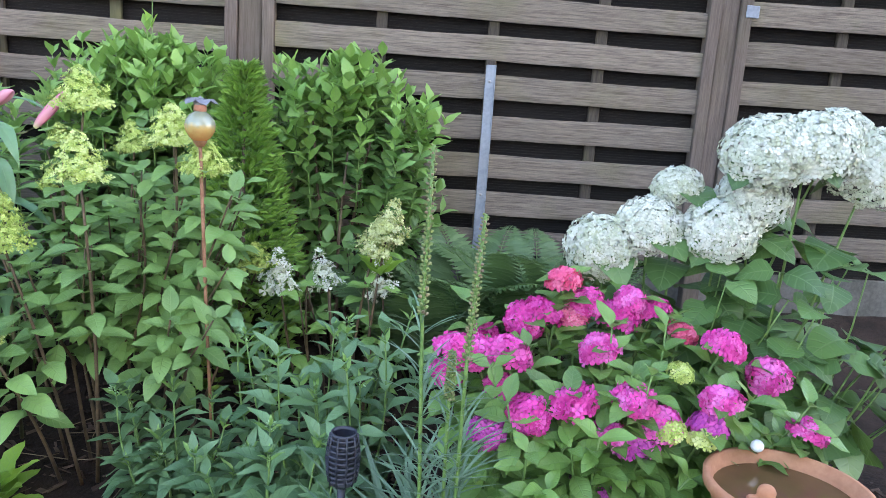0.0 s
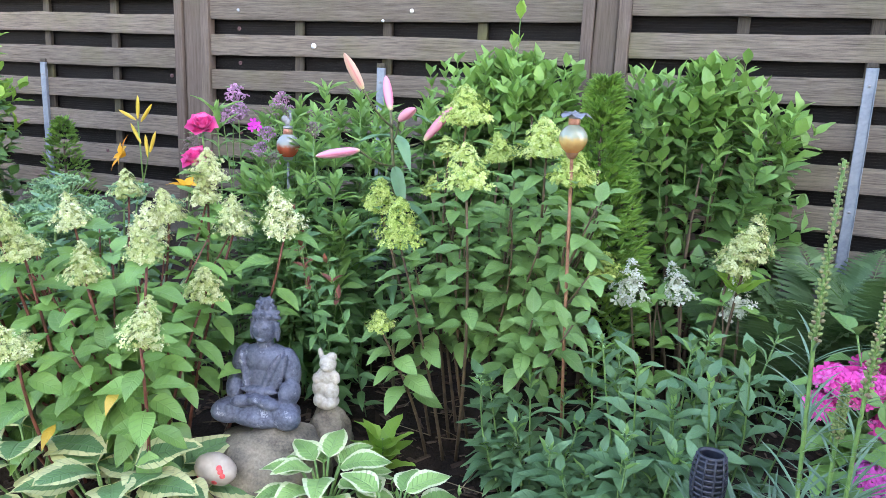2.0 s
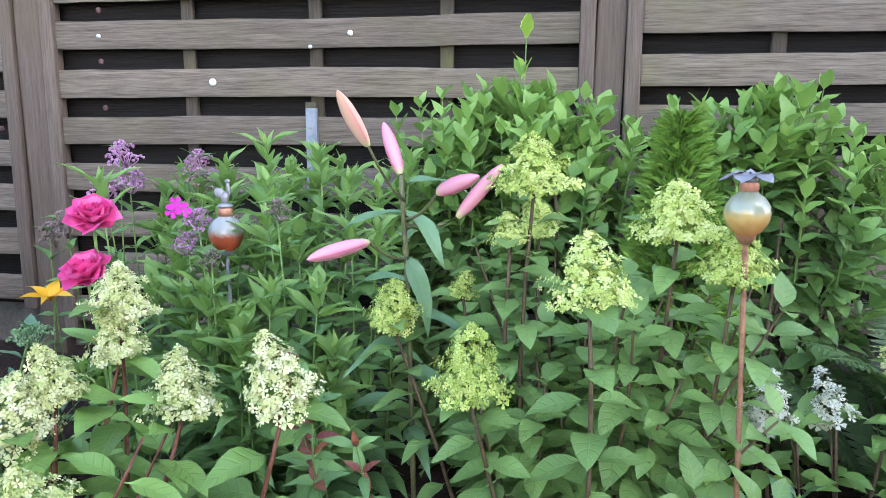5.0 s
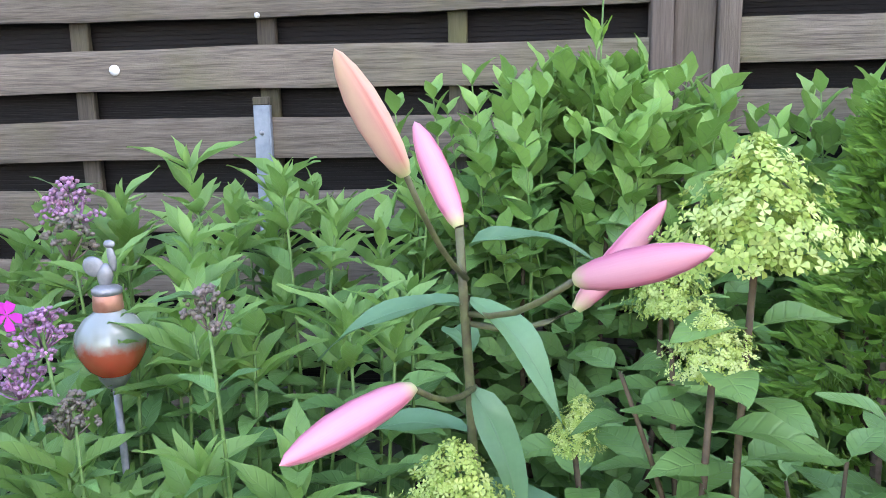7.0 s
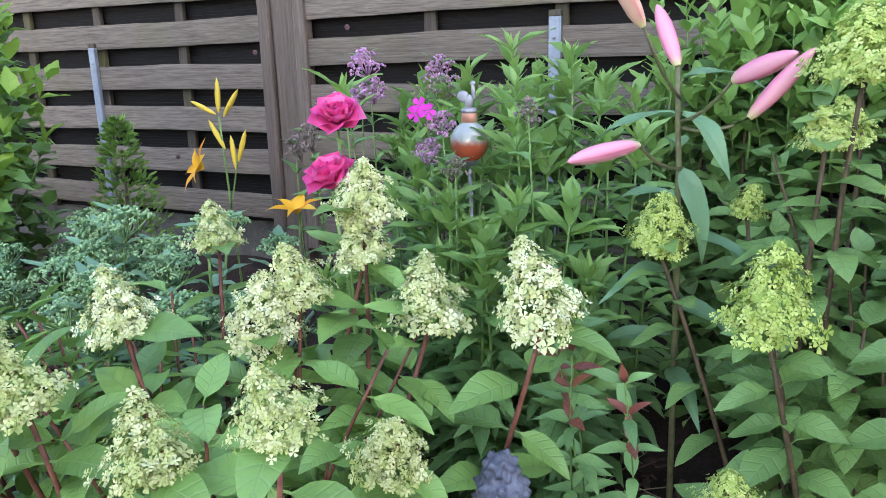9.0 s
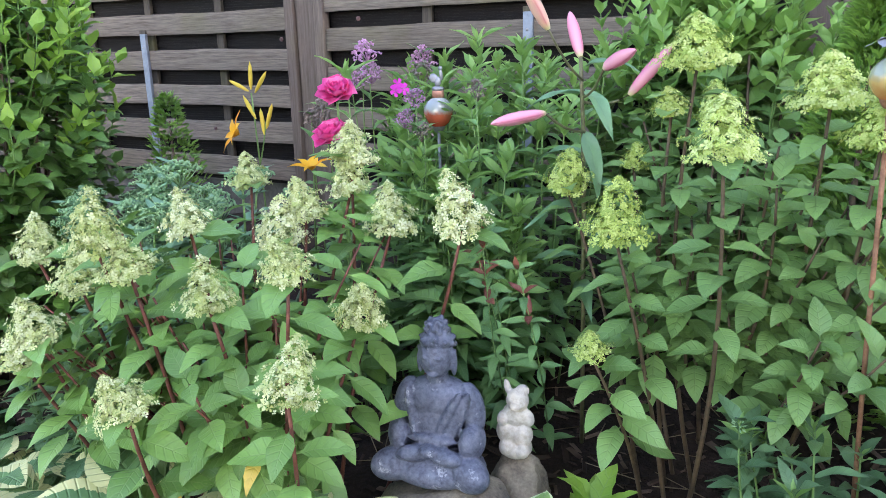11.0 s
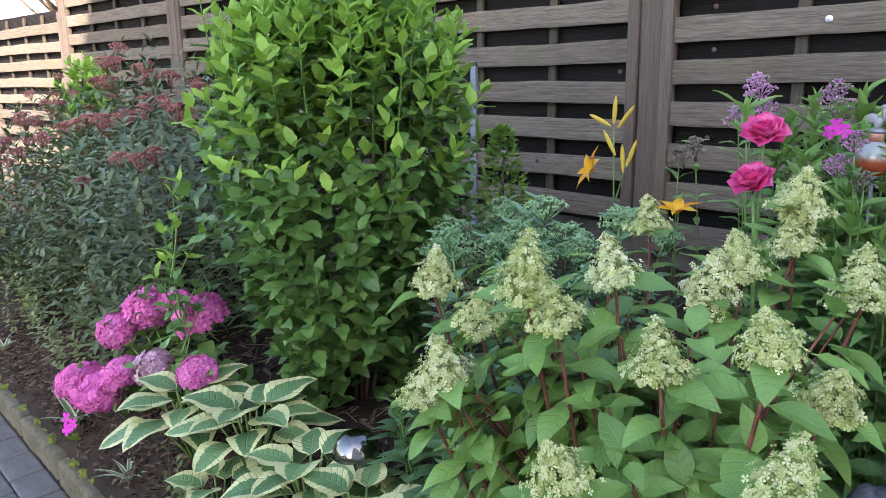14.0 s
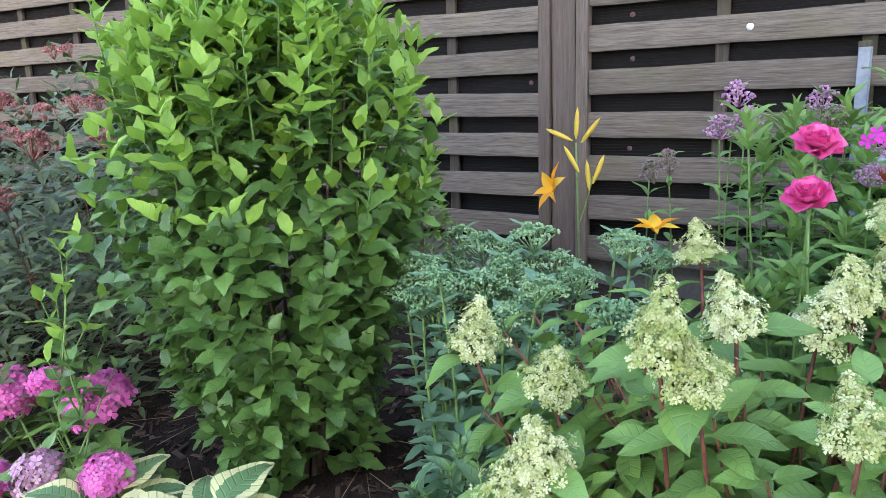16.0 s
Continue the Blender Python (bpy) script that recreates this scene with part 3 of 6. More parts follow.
def mophead(r, n, floret, squash=0.85, low=-0.5, material=P_PINK, rough=0.08, name="flower_head"):
    g = Geo()
    tpl = petal_flower(floret, 4, 0.3, 0.85)
    ga = math.pi * (3 - math.sqrt(5))
    for i in range(n):
        z = 1 - (1 - low) * (i + 0.5) / n
        q = math.sqrt(max(0, 1 - z * z))
        d = Vector((q * math.cos(ga * i), q * math.sin(ga * i), z))
        k = r * RNG.uniform(1 - rough, 1 + rough)
        p = Vector((d.x * k, d.y * k, d.z * k * squash))
        tilt = (d + Vector([RNG.uniform(-0.45, 0.45) for _ in range(3)])).normalized()
        m = Matrix.Translation(p) @ tilt.to_track_quat("Z", "Y").to_matrix().to_4x4() @ Matrix.Rotation(RNG.uniform(0, 6), 4, "Z") @ Matrix.Scale(RNG.uniform(0.8, 1.2), 4)
        g.add(tpl, m)
    return g.mesh(name, material, False)


def panicle(h, r, n, floret, material, blunt=0.8, name="flower_head"):
    """A cone of little flowers in loose tiers, foot at the origin."""
    g = Geo()
    tpl = petal_flower(floret)
    bumps = [RNG.uniform(0, 6.28) for _ in range(4)]
    for i in range(n):
        t = 1 - math.sqrt(RNG.random()) if RNG.random() < 0.75 else RNG.random()
        a = RNG.uniform(0, 6.283)
        prof = (1 - t) ** blunt * (1 - 0.35 * max(0, 0.15 - t) / 0.15)
        lump = 1 + 0.24 * math.sin(3 * a + bumps[0] + 9 * t) + 0.16 * math.sin(5 * a + bumps[1] - 14 * t) + 0.14 * math.sin(22 * t + bumps[2])
        k = r * (prof * lump + 0.07) * RNG.uniform(0.3, 1.2) ** 0.6
        p = Vector((k * math.cos(a), k * math.sin(a), t * h))
        d = Vector((math.cos(a), math.sin(a), 0.55 + 0.8 * t)) + Vector([RNG.uniform(-0.6, 0.6) for _ in range(3)])
        m = Matrix.Translation(p) @ d.normalized().to_track_quat("Z", "Y").to_matrix().to_4x4() @ Matrix.Rotation(RNG.uniform(0, 6), 4, "Z") @ Matrix.Scale(RNG.uniform(0.65, 1.25) * (1.45 if t < 0.3 and RNG.random() < 0.2 else 1.0), 4)
        g.add(tpl, m)
    return g.mesh(name, material, False)


def ground_z(x, y):
    """The bed: low behind the kerb, then a bank, then nearly level up to the fence."""
    ys = (-1e3, 0.88, 0.93, 1.0, 1.1, 1.3, 1.9, 2.4, 2.85, 3.3, 1e3)
    zs = (-0.03, -0.03, 0.09, 0.24, 0.37, 0.47, 0.49, 0.55, 0.72, 0.72, 0.72)
    z = float(np.interp(y, ys, zs))
    if y > 0.93:
        left = min(1.0, max(0.0, (-x - 3.0) / 1.6))
        z = z * (1 - 0.2 * left) + 0.02 * (noise.noise((x * 2.3, y * 2.3, 0.0)))
    return z


# ---- ground, kerb, paving ----
def build_ground():
    xs = sorted(set([-300, -120, -50, -25, 25, 50, 120, 300] + [round(-14 + 0.35 * i, 3) for i in range(14)] + [round(-9 + 0.06 * i, 3) for i in range(190)] + [3 + i for i in range(12)]))
    ys = sorted(set([-300, -120, -50, -20, -8, -3, 0.0, 0.5, 0.88, 0.90] + [round(0.93 + 0.05 * i, 3) for i in range(41)] + [3.3, 4, 6, 12, 40, 120, 300]))
    g = Geo()
    v = [(x, y, ground_z(x, y) + (0.012 * noise.noise((x * 14, y * 14, 3.0)) if 0.93 < y < 2.95 and -9 < x < 2.5 else 0)) for y in ys for x in xs]
    w = len(xs)
    g.raw(v, [[j * w + i, j * w + i + 1, (j + 1) * w + i + 1, (j + 1) * w + i] for j in range(len(ys) - 1) for i in range(w - 1)])
    return tagged(new("ground", g.mesh("ground", SOIL)), "dark brown bark-mulched soil of the raised flower bed", "ground", "", "structure")


build_ground()

# ---- fence ----
BOARD_W, FENCE_Y = 0.090, 2.84


def rough_board(length, h, thick):
    """A sawn board with eased edges and a slight wave in its long edges."""
    g = Geo()
    n = 14
    ring = ((-0.5, -0.38), (-0.5, 0.38), (-0.38, 0.5), (0.38, 0.5), (0.5, 0.38), (0.5, -0.38), (0.38, -0.5), (-0.38, -0.5))
    v, f = [], []
    ph = RNG.uniform(0, 9)
    for i in range(n + 1):
        x = (i / n - 0.5) * length
        wob = 0.003 * math.sin(3.1 * x + ph) + 0.0012 * math.sin(17 * x + ph)
        for a, b in ring:
            v.append((x, a * thick, b * h + wob + (0.002 * math.sin(7 * x + 2 * ph) if b > 0 else 0)))
    k = len(ring)
    for i in range(n):
        for j in range(k):
            f.append([i * k + j, i * k + (j + 1) % k, (i + 1) * k + (j + 1) % k, (i + 1) * k + j])
    f += [list(range(k)), [n * k + j for j in range(k)][::-1]]
    g.raw(v, f)
    return g


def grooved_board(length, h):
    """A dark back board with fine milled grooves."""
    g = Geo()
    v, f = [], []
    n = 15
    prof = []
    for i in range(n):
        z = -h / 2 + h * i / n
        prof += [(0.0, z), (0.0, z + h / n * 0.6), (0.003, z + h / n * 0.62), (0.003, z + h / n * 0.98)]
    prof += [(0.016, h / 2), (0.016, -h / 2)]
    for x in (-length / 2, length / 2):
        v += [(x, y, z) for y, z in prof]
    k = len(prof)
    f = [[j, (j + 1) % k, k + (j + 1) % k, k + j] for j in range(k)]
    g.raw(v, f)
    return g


def fence_panel(x0, x1, first, pitch, count, laths, name_label, m=None):
    """Two upright trims, laths, front boards and, set back in the gaps, dark grooved boards."""
    p = empty("board_fence", (0, 0, 0), name_label, "fence", "panels of the garden fence")
    mid, length = (x0 + x1) / 2, x1 - x0
    meshes = [rough_board(length, BOARD_W, 0.018).mesh("board", BOARD, False) for _ in range(3)]
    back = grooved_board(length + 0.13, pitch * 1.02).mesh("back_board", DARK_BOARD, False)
    for i in range(count):
        z = first + i * pitch
        part("board", meshes[i % 3], p, "", pose(mid, FENCE_Y + RNG.uniform(-0.002, 0.002), z + RNG.uniform(-0.003, 0.003), RNG.uniform(-1, 1), RNG.uniform(-0.12, 0.12), 180 * (i % 2)))
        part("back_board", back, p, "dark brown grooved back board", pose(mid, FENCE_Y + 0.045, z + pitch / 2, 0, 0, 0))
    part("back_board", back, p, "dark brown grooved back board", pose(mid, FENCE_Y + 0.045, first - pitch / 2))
    hz = pitch * count + 0.05
    zc = first - pitch / 2 + hz / 2
    lath = box("lath", 0.042, 0.02, hz, LATH, 0.003)
    for x in laths:
        part("lath", lath, p, "", pose(x, FENCE_Y + 0.025, zc, 0, RNG.uniform(-0.3, 0.3), 0))
    trim = box("edge_trim", 0.045, 0.05, hz, UPRIGHT, 0.005, 2)
    part("edge_trim", trim, p, "", pose(x0 - 0.024, FENCE_Y + 0.002, zc))
    part("edge_trim", trim, p, "", pose(x1 + 0.024, FENCE_Y + 0.002, zc))
    if m is not None:
        p.matrix_basis = m
    return p


def fence_post(x, y, w, z0, z1):
    bm = box_bm(w, 0.09, z1 - z0, 0.008, 2)
    bmesh.ops.subdivide_edges(bm, edges=[e for e in bm.edges if abs(e.verts[0].co.z - e.verts[1].co.z) > 0.5], cuts=12)
    for vtx in bm.verts:
        vtx.co.x += 0.003 * math.sin(6 * vtx.co.z + x)
    ob = new("fence_post", bm_mesh("fence_post", bm, UPRIGHT, False))
    ob.location = (x, y, (z0 + z1) / 2)
    return tagged(ob, "weathered grey-brown square wooden fence post", "fence post", "posts of the garden fence")


GREYPANEL = "weathered grey horizontal-board fence panel with dark gaps"
fence_panel(-2.405, -0.70, 0.878, 0.154, 11, (-1.95, -1.52, -1.10), GREYPANEL)
fence_panel(-0.517, 1.085, 0.955, 0.146, 11, (-0.13, 0.29, 0.70), GREYPANEL)
fence_panel(1.25, 2.95, 1.005, 0.146, 11, (1.63, 2.05, 2.48), GREYPANEL)
fence_panel(-4.305, -2.603, 0.948, 0.158, 11, (-3.86, -3.44, -3.0), GREYPANEL)
for x, w in ((-2.504, 0.108), (-0.609, 0.098), (1.168, 0.080), (3.04, 0.09), (-4.40, 0.09)):
    fence_post(x, FENCE_Y + 0.036, w - 0.012, 0.5, 2.7)
# the run goes on with a slight turn towards the path
TURN_AT, BEND = Vector((-4.46, 2.84, 0)), 6.0
SPIN = Matrix.Rotation(radians(BEND), 4, "Z")
for k, n in enumerate((12, 12, 9)):
    o = TURN_AT + SPIN.to_3x3() @ Vector((-1.88 * k, 0, 0))
    m = Matrix.Translation(o) @ SPIN @ Matrix.Translation((0, -FENCE_Y, 0))
    fence_panel(-1.77, -0.06, 0.80 - 0.04 * k, 0.158, n, (-1.36, -0.92, -0.49), "weathered grey horizontal-board fence panel, further along", m)
    q = o + SPIN.to_3x3() @ Vector((-1.85, 0.02, 0))
    fence_post(q.x, q.y, 0.09, 0.4, 2.7 if k < 1 else (2.62 if k < 2 else 2.12))

base = box("fence_base", 7.6, 0.06, 0.55, CONCRETE, 0.006)
fb = tagged(new("fence_base", base), "grey concrete gravel board under the fence", "gravel board", "", "structure")
fb.location = (-0.7, FENCE_Y + 0.07, 0.60)


def steel_bar(x, z_top, length, lean=0.0):
    """A galvanised flat bar screwed to the boards, folded over at the head, with its screws."""
    e = empty("support_bar", (x, FENCE_Y - 0.019, z_top - length / 2), "galvanised steel bar screwed upright to the fence boards", "metal bar", "steel bars on the fence")
    bar = part("bar", box("bar", 0.034, 0.006, length, ZINC, 0.0015), e)
    part("flange", box("flange", 0.004, 0.016, length, ZINC, 0.001), e, "", pose(0.019, 0.002, 0))
    part("end_cap", box("end_cap", 0.036, 0.016, 0.018, LATH, 0.002), e, "mossy wooden packing", pose(0, 0.006, length / 2 + 0.009))
    scr = tpl_mesh("screw", lathe([(0.0001, -0.004), (0.005, -0.0035), (0.0055, 0), (0.0001, 0)], 8), GREY_METAL)
    for dz in (0.06, 0.06 + length * 0.45, length - 0.1):
        part("screw", scr, bar, "small dark screw head", pose(0, -0.003, length / 2 - dz, -90, 0, 0))
    e.rotation_euler = (0, radians(lean), 0)
    return e


steel_bar(-3.45, 1.54, 0.95)
steel_bar(-1.53, 1.57, 0.95)
steel_bar(0.285, 1.625, 0.95)


# White discs: a screw cap, and bright sky painted where boards have holes.
def white_cap(x, z, r=0.008):
    ob = new("screw_cap", tpl_mesh("screw_cap", lathe([(0.0001, 0.006), (r * 0.7, 0.005), (r, 0.0), (r, -0.004)], 10), DOT_WHITE))
    ob.matrix_basis = pose(x, FENCE_Y - 0.011, z, 90, 0, 0)
    return tagged(ob, "small white plastic screw cap on a fence board", "screw cap", "white caps on the fence")


for x, z, r in ((-1.86, 1.652, 0.012), (-1.40, 1.80, 0.009), (-0.85, 1.955, 0.011), (-1.53, 1.76, 0.006), (-2.25, 1.80, 0.007)):
    white_cap(x, z, r)
for x, z in ((-2.244, 1.882), (-2.247, 1.720), (-2.244, 1.570), (-2.635, 1.500), (-2.248, 1.256), (-3.057, 1.116)):
    ob = new("nail_head", tpl_mesh("nail_head", lathe([(0.0001, 0.004), (0.007, 0.0035), (0.009, 0.0), (0.009, -0.004)], 10), RUST_PLUG))
    ob.matrix_basis = pose(x, FENCE_Y - 0.010, z, 90, 0, 0)
    tagged(ob, "dull red-brown nail head on the weathered fence", "nail", "nail heads on the fence")
hinge = tagged(new("fence_bracket", box("fence_bracket", 0.05, 0.004, 0.045, ZINC, 0.002)), "bright zinc angle bracket on the fence post", "bracket")
hinge.location = (1.245, FENCE_Y - 0.027, 1.885)

# ---- house that keeps the bed in shade ----
hs = empty("house", (8.9, -6.2, 0), "pale rendered neighbouring house", "house", "", "structure")
part("wall", box("wall", 13.0, 5.4, 8.0, PLASTER), hs, "", pose(0, 0, 4.0))
rb = bmesh.new()
rv = [rb.verts.new(q) for q in ((-6.8, -3.0, 8.0), (6.8, -3.0, 8.0), (6.8, 3.0, 8.0), (-6.8, 3.0, 8.0), (-6.8, 0, 11.2), (6.8, 0, 11.2))]
for q in ((0, 1, 5, 4), (2, 3, 4, 5), (0, 4, 3), (1, 2, 5), (3, 2, 1, 0)):
    rb.faces.new([rv[i] for i in q])
part("roof", bm_mesh("roof", rb, ROOF, False), hs)


# ---- flower heads, made once ----
HEAD_CREAM = [panicle(0.080 + 0.014 * (i % 3), 0.047 + 0.005 * (i % 2), 560, 0.0056, P_CREAM, 0.85) for i in range(5)]
HEAD_LIME = [panicle(0.084 + 0.012 * (i % 3), 0.057, 720, 0.0056, P_LIME, 0.72) for i in range(4)]
HEAD_WPAN = [panicle(0.13, 0.045, 150, 0.010, P_WHITE, 0.7) for i in range(2)]
HEAD_WCRM = [panicle(0.125, 0.05, 300, 0.009, P_CREAM, 0.7) for i in range(2)]
HEAD_ANN = [mophead(0.084, 760, 0.0085, 0.85, -0.6, P_WHITE, 0.09) for i in range(3)]
HEAD_PINK = [mophead(0.041, 95, 0.0115, 0.75, -0.35, P_PINK, 0.1) for i in range(3)]
HEAD_SALMON = [mophead(0.041, 95, 0.0115, 0.65, -0.35, P_SALMON, 0.1) for i in range(2)]
HEAD_PURPLE = [mophead(0.041, 95, 0.0115, 0.75, -0.35, P_PURPLE, 0.1) for i in range(2)]
HEAD_MAUVE = [mophead(0.068, 150, 0.015, 0.75, -0.4, P_MAUVE, 0.1) for i in range(3)]
HEAD_FADED = [mophead(0.062, 110, 0.015, 0.8, -0.4, P_FADED, 0.12)]
HEAD_GREEN = [mophead(0.028, 60, 0.008, 0.7, -0.2, P_LIME, 0.1)]


def head_pose(p, lean=0.25, s=1.0):
    d = Vector((RNG.uniform(-lean, lean), RNG.uniform(-lean, lean) - 0.12, 1)).normalized()
    return Matrix.Translation(p) @ d.to_track_quat("Z", "Y").to_matrix().to_4x4() @ Matrix.Rotation(RNG.uniform(0, 6), 4, "Z") @ Matrix.Diagonal((s, s, s * RNG.uniform(0.92, 1.1), 1))


def hydrangea(name, label, centre, heads, spread, key, head_meshes, leaf_len, stem_material, fillers, cap=230, nodes=5, drop=0.035, sizes=None, start_at=0.35, filler_at=0.25, lean=0.4, low=88, high=66, branch=0.0):
    """Woody stems that fan out of one foot, each with paired leaves and a flower head on top."""
    foot = Vector((centre[0], centre[1], ground_z(*centre[:2])))
    p = Plant(name, foot, label, "hydrangea", cap=cap)
    for i, h in enumerate(heads):
        top = Vector(h) - Vector((0, 0, drop))
        start = foot + Vector(((top.x - foot.x) * 0.45 + RNG.uniform(-0.03, 0.03), (top.y - foot.y) * 0.45 + RNG.uniform(-0.03, 0.03), 0))
        start.z = ground_z(start.x, start.y) - 0.01
        pts = bend(start, top, 0.05, 7)
        p.stem(pts, 0.0055, 0.003, stem_material, label="woody flower stem")
        leafy(p, pts, nodes, leaf_len, key, None, start_at, low, high, 0.85)
        s = sizes[i] if sizes else RNG.uniform(0.9, 1.12)
        p.piece("flower_head", head_meshes[i % len(head_meshes)], head_pose(top, lean, s), "")
    for h in fillers:
        top = Vector(h)
        start = Vector((foot.x + (top.x - foot.x) * 0.5, foot.y + (top.y - foot.y) * 0.5, 0))
        start.z = ground_z(start.x, start.y) - 0.01
        if branch:
            start = foot.lerp(top, branch) + Vector((RNG.uniform(-0.03, 0.03), RNG.uniform(-0.03, 0.03), 0))
        pts = bend(start, top, 0.06, 6)
        p.stem(pts, 0.004, 0.002, stem_material)
        leafy(p, pts, nodes, leaf_len, key, None, filler_at, low + 4, high - 16, 0.7)
    return p


def scatter(n, x, y, z):
    return [(RNG.uniform(*x), RNG.uniform(*y), RNG.uniform(*z)) for _ in range(n)]


# ---- cream panicle hydrangea in the middle of the bed ----
cream_heads = [(-1.714, 1.582, 1.20), (-1.596, 1.282, 1.17), (-1.665, 1.13, 1.165), (-1.623, 1.158, 1.12), (-2.009, 1.236, 1.085), (-1.454, 1.45, 1.18),
               (-1.267, 1.467, 1.165), (-1.121, 1.477, 1.178), (-1.285, 1.185, 1.15), (-1.426, 1.149, 1.085), (-1.259, 1.342, 1.035), (-1.813, 1.09, 0.985),
               (-1.226, 1.093, 0.995), (-1.501, 1.021, 0.94), (-1.41, 1.55, 1.28), (-1.40, 1.53, 1.22), (-1.86, 1.08, 0.93), (-1.50, 1.42, 1.13), (-1.86, 1.22, 1.05)]
cr = hydrangea("panicle_hydrangea", "cream-white panicle hydrangea in full bloom with reddish stems", (-1.52, 1.36), cream_heads, 0.4, "cream", HEAD_CREAM, 0.120, STEM_RED,
               scatter(42, (-2.0, -1.28), (1.14, 1.55), (0.92, 1.13)) + scatter(14, (-1.9, -1.36), (1.10, 1.22), (0.80, 0.94)), 240, 7, 0.045, lean=0.28, branch=0.25, low=100, high=78)
for q in ((-1.30, 1.1, 0.83), (-1.47, 1.08, 0.72)):
    cr.leaf("yellow", aim(q, (0.3, -1, -0.3), (0, 0, 1), 0.07))
cr.finish()

# ---- lime panicle hydrangea ----
lime_heads = [(-0.792, 1.847, 1.458), (-0.788, 2.162, 1.33), (-0.70, 1.606, 1.316), (-0.553, 1.783, 1.395), (-0.471, 1.735, 1.33), (-1.054, 1.865, 1.197),
              (-0.88, 1.626, 1.161), (-0.42, 2.1, 1.02), (-0.904, 1.581, 0.938), (-0.83, 1.82, 1.37), (-0.93, 1.95, 1.24)]
lm = hydrangea("lime_hydrangea", "lime-green panicle hydrangea with broad mid-green leaves", (-0.72, 1.86), lime_heads, 0.4, "lime", HEAD_LIME, 0.108, STEM_BROWN,
               scatter(30, (-0.92, -0.40), (1.68, 2.0), (1.04, 1.32)) + scatter(16, (-0.92, -0.36), (1.62, 1.88), (0.94, 1.08)), 230, 8, 0.048, start_at=0.56, filler_at=0.25, lean=0.16, branch=0.5, low=96, high=72,
               sizes=[1.2, 0.9, 1.05, 1.15, 1.0, 0.9, 1.0, 0.95, 0.62, 0.6, 0.5])
lm.finish()

# ---- white panicle hydrangea by the ferns ----
wp = hydrangea("white_panicle_hydrangea", "small panicle hydrangea with white and cream flower spikes", (-0.12, 2.03),
               [(-0.33, 1.98, 0.98), (-0.085, 2.0, 1.09), (-0.05, 2.03, 0.97), (-0.05, 2.0, 1.13), (-0.20, 2.0, 0.99)], 0.3, "cream",
               [HEAD_WPAN[0], HEAD_WCRM[0], HEAD_WPAN[1], HEAD_WCRM[1], HEAD_WPAN[0]], 0.10, STEM_BROWN, scatter(5, (-0.3, 0.02), (1.95, 2.1), (0.85, 1.0)), 120, 4)
for a in range(5):
    wp.leaf("young", aim((-0.06, 1.99, 1.0), (math.cos(a * 1.3) * 0.9, math.sin(a * 1.3) * 0.6 - 0.1, 0.8), (0, -0.3, 1), 0.09))
wp.finish()

# ---- white smooth hydrangea ----
ann = hydrangea("smooth_hydrangea", "white smooth hydrangea with huge domed flower heads", (0.86, 1.95),
                [(0.488, 1.770, 1.179), (0.670, 1.800, 1.337), (0.599, 1.760, 1.237), (0.758, 1.720, 1.247), (0.853, 1.770, 1.322), (0.835, 1.700, 1.443), (0.931, 1.700, 1.443), (1.106, 1.720, 1.419), (1.027, 1.760, 1.479)],
                0.4, "ann", HEAD_ANN, 0.148, STEM_GREEN, [(0.75, 1.62, 1.13), (0.86, 1.6, 1.16), (1.0, 1.62, 1.14), (0.88, 1.58, 1.10), (0.95, 1.6, 0.95), (1.1, 1.62, 0.96), (1.1, 1.65, 1.16), (1.2, 1.6, 1.1), (0.8, 1.65, 0.95),
                 (1.25, 1.7, 0.9), (1.0, 1.75, 0.85), (0.7, 1.75, 1.0), (1.15, 1.8, 1.15)] + scatter(20, (0.76, 1.4), (1.55, 1.8), (0.8, 1.14)), 200, 4, 0.02, sizes=[1.02, 0.72, 0.95, 1.05, 1.0, 1.2, 1.3, 1.25, 1.0], low=104, high=92)
ann.finish()

# ---- pink mophead hydrangea ----
back = [(0.37, 1.62, 1.12), (0.40, 1.62, 1.04), (0.53, 1.62, 1.08), (0.59, 1.62, 1.06), (0.51, 1.62, 1.04), (0.66, 1.62, 1.01), (0.33, 1.62, 1.04), (0.29, 1.62, 1.02), (0.20, 1.62, 0.98), (0.43, 1.62, 1.07)]
midrow = [(0.71, 1.50, 1.02), (0.44, 1.50, 1.00), (0.24, 1.50, 0.98), (0.17, 1.50, 0.98), (0.13, 1.50, 0.98), (0.11, 1.50, 0.93), (0.23, 1.50, 0.90), (0.82, 1.50, 0.96)]
front = [(0.36, 1.37, 0.93), (0.27, 1.37, 0.90), (0.19, 1.37, 0.86), (0.48, 1.37, 0.94), (0.54, 1.37, 0.89), (0.50, 1.37, 0.84), (0.44, 1.37, 0.86), (0.64, 1.37, 0.89), (0.66, 1.37, 0.95), (0.85, 1.37, 0.89), (0.46, 1.37, 0.73)]
allp = back + midrow + front
mesh_cycle = [HEAD_SALMON[0], HEAD_SALMON[1]] + [HEAD_PINK[i % 3] for i in range(3)] + [HEAD_SALMON[0]] + [HEAD_PINK[i % 3] for i in range(12)] + [HEAD_PINK[0], HEAD_PINK[1], HEAD_PURPLE[0], HEAD_PINK[2], HEAD_PINK[1], HEAD_PURPLE[1], HEAD_PINK[0], HEAD_PURPLE[0], HEAD_PINK[2], HEAD_PINK[1], HEAD_PURPLE[1]]
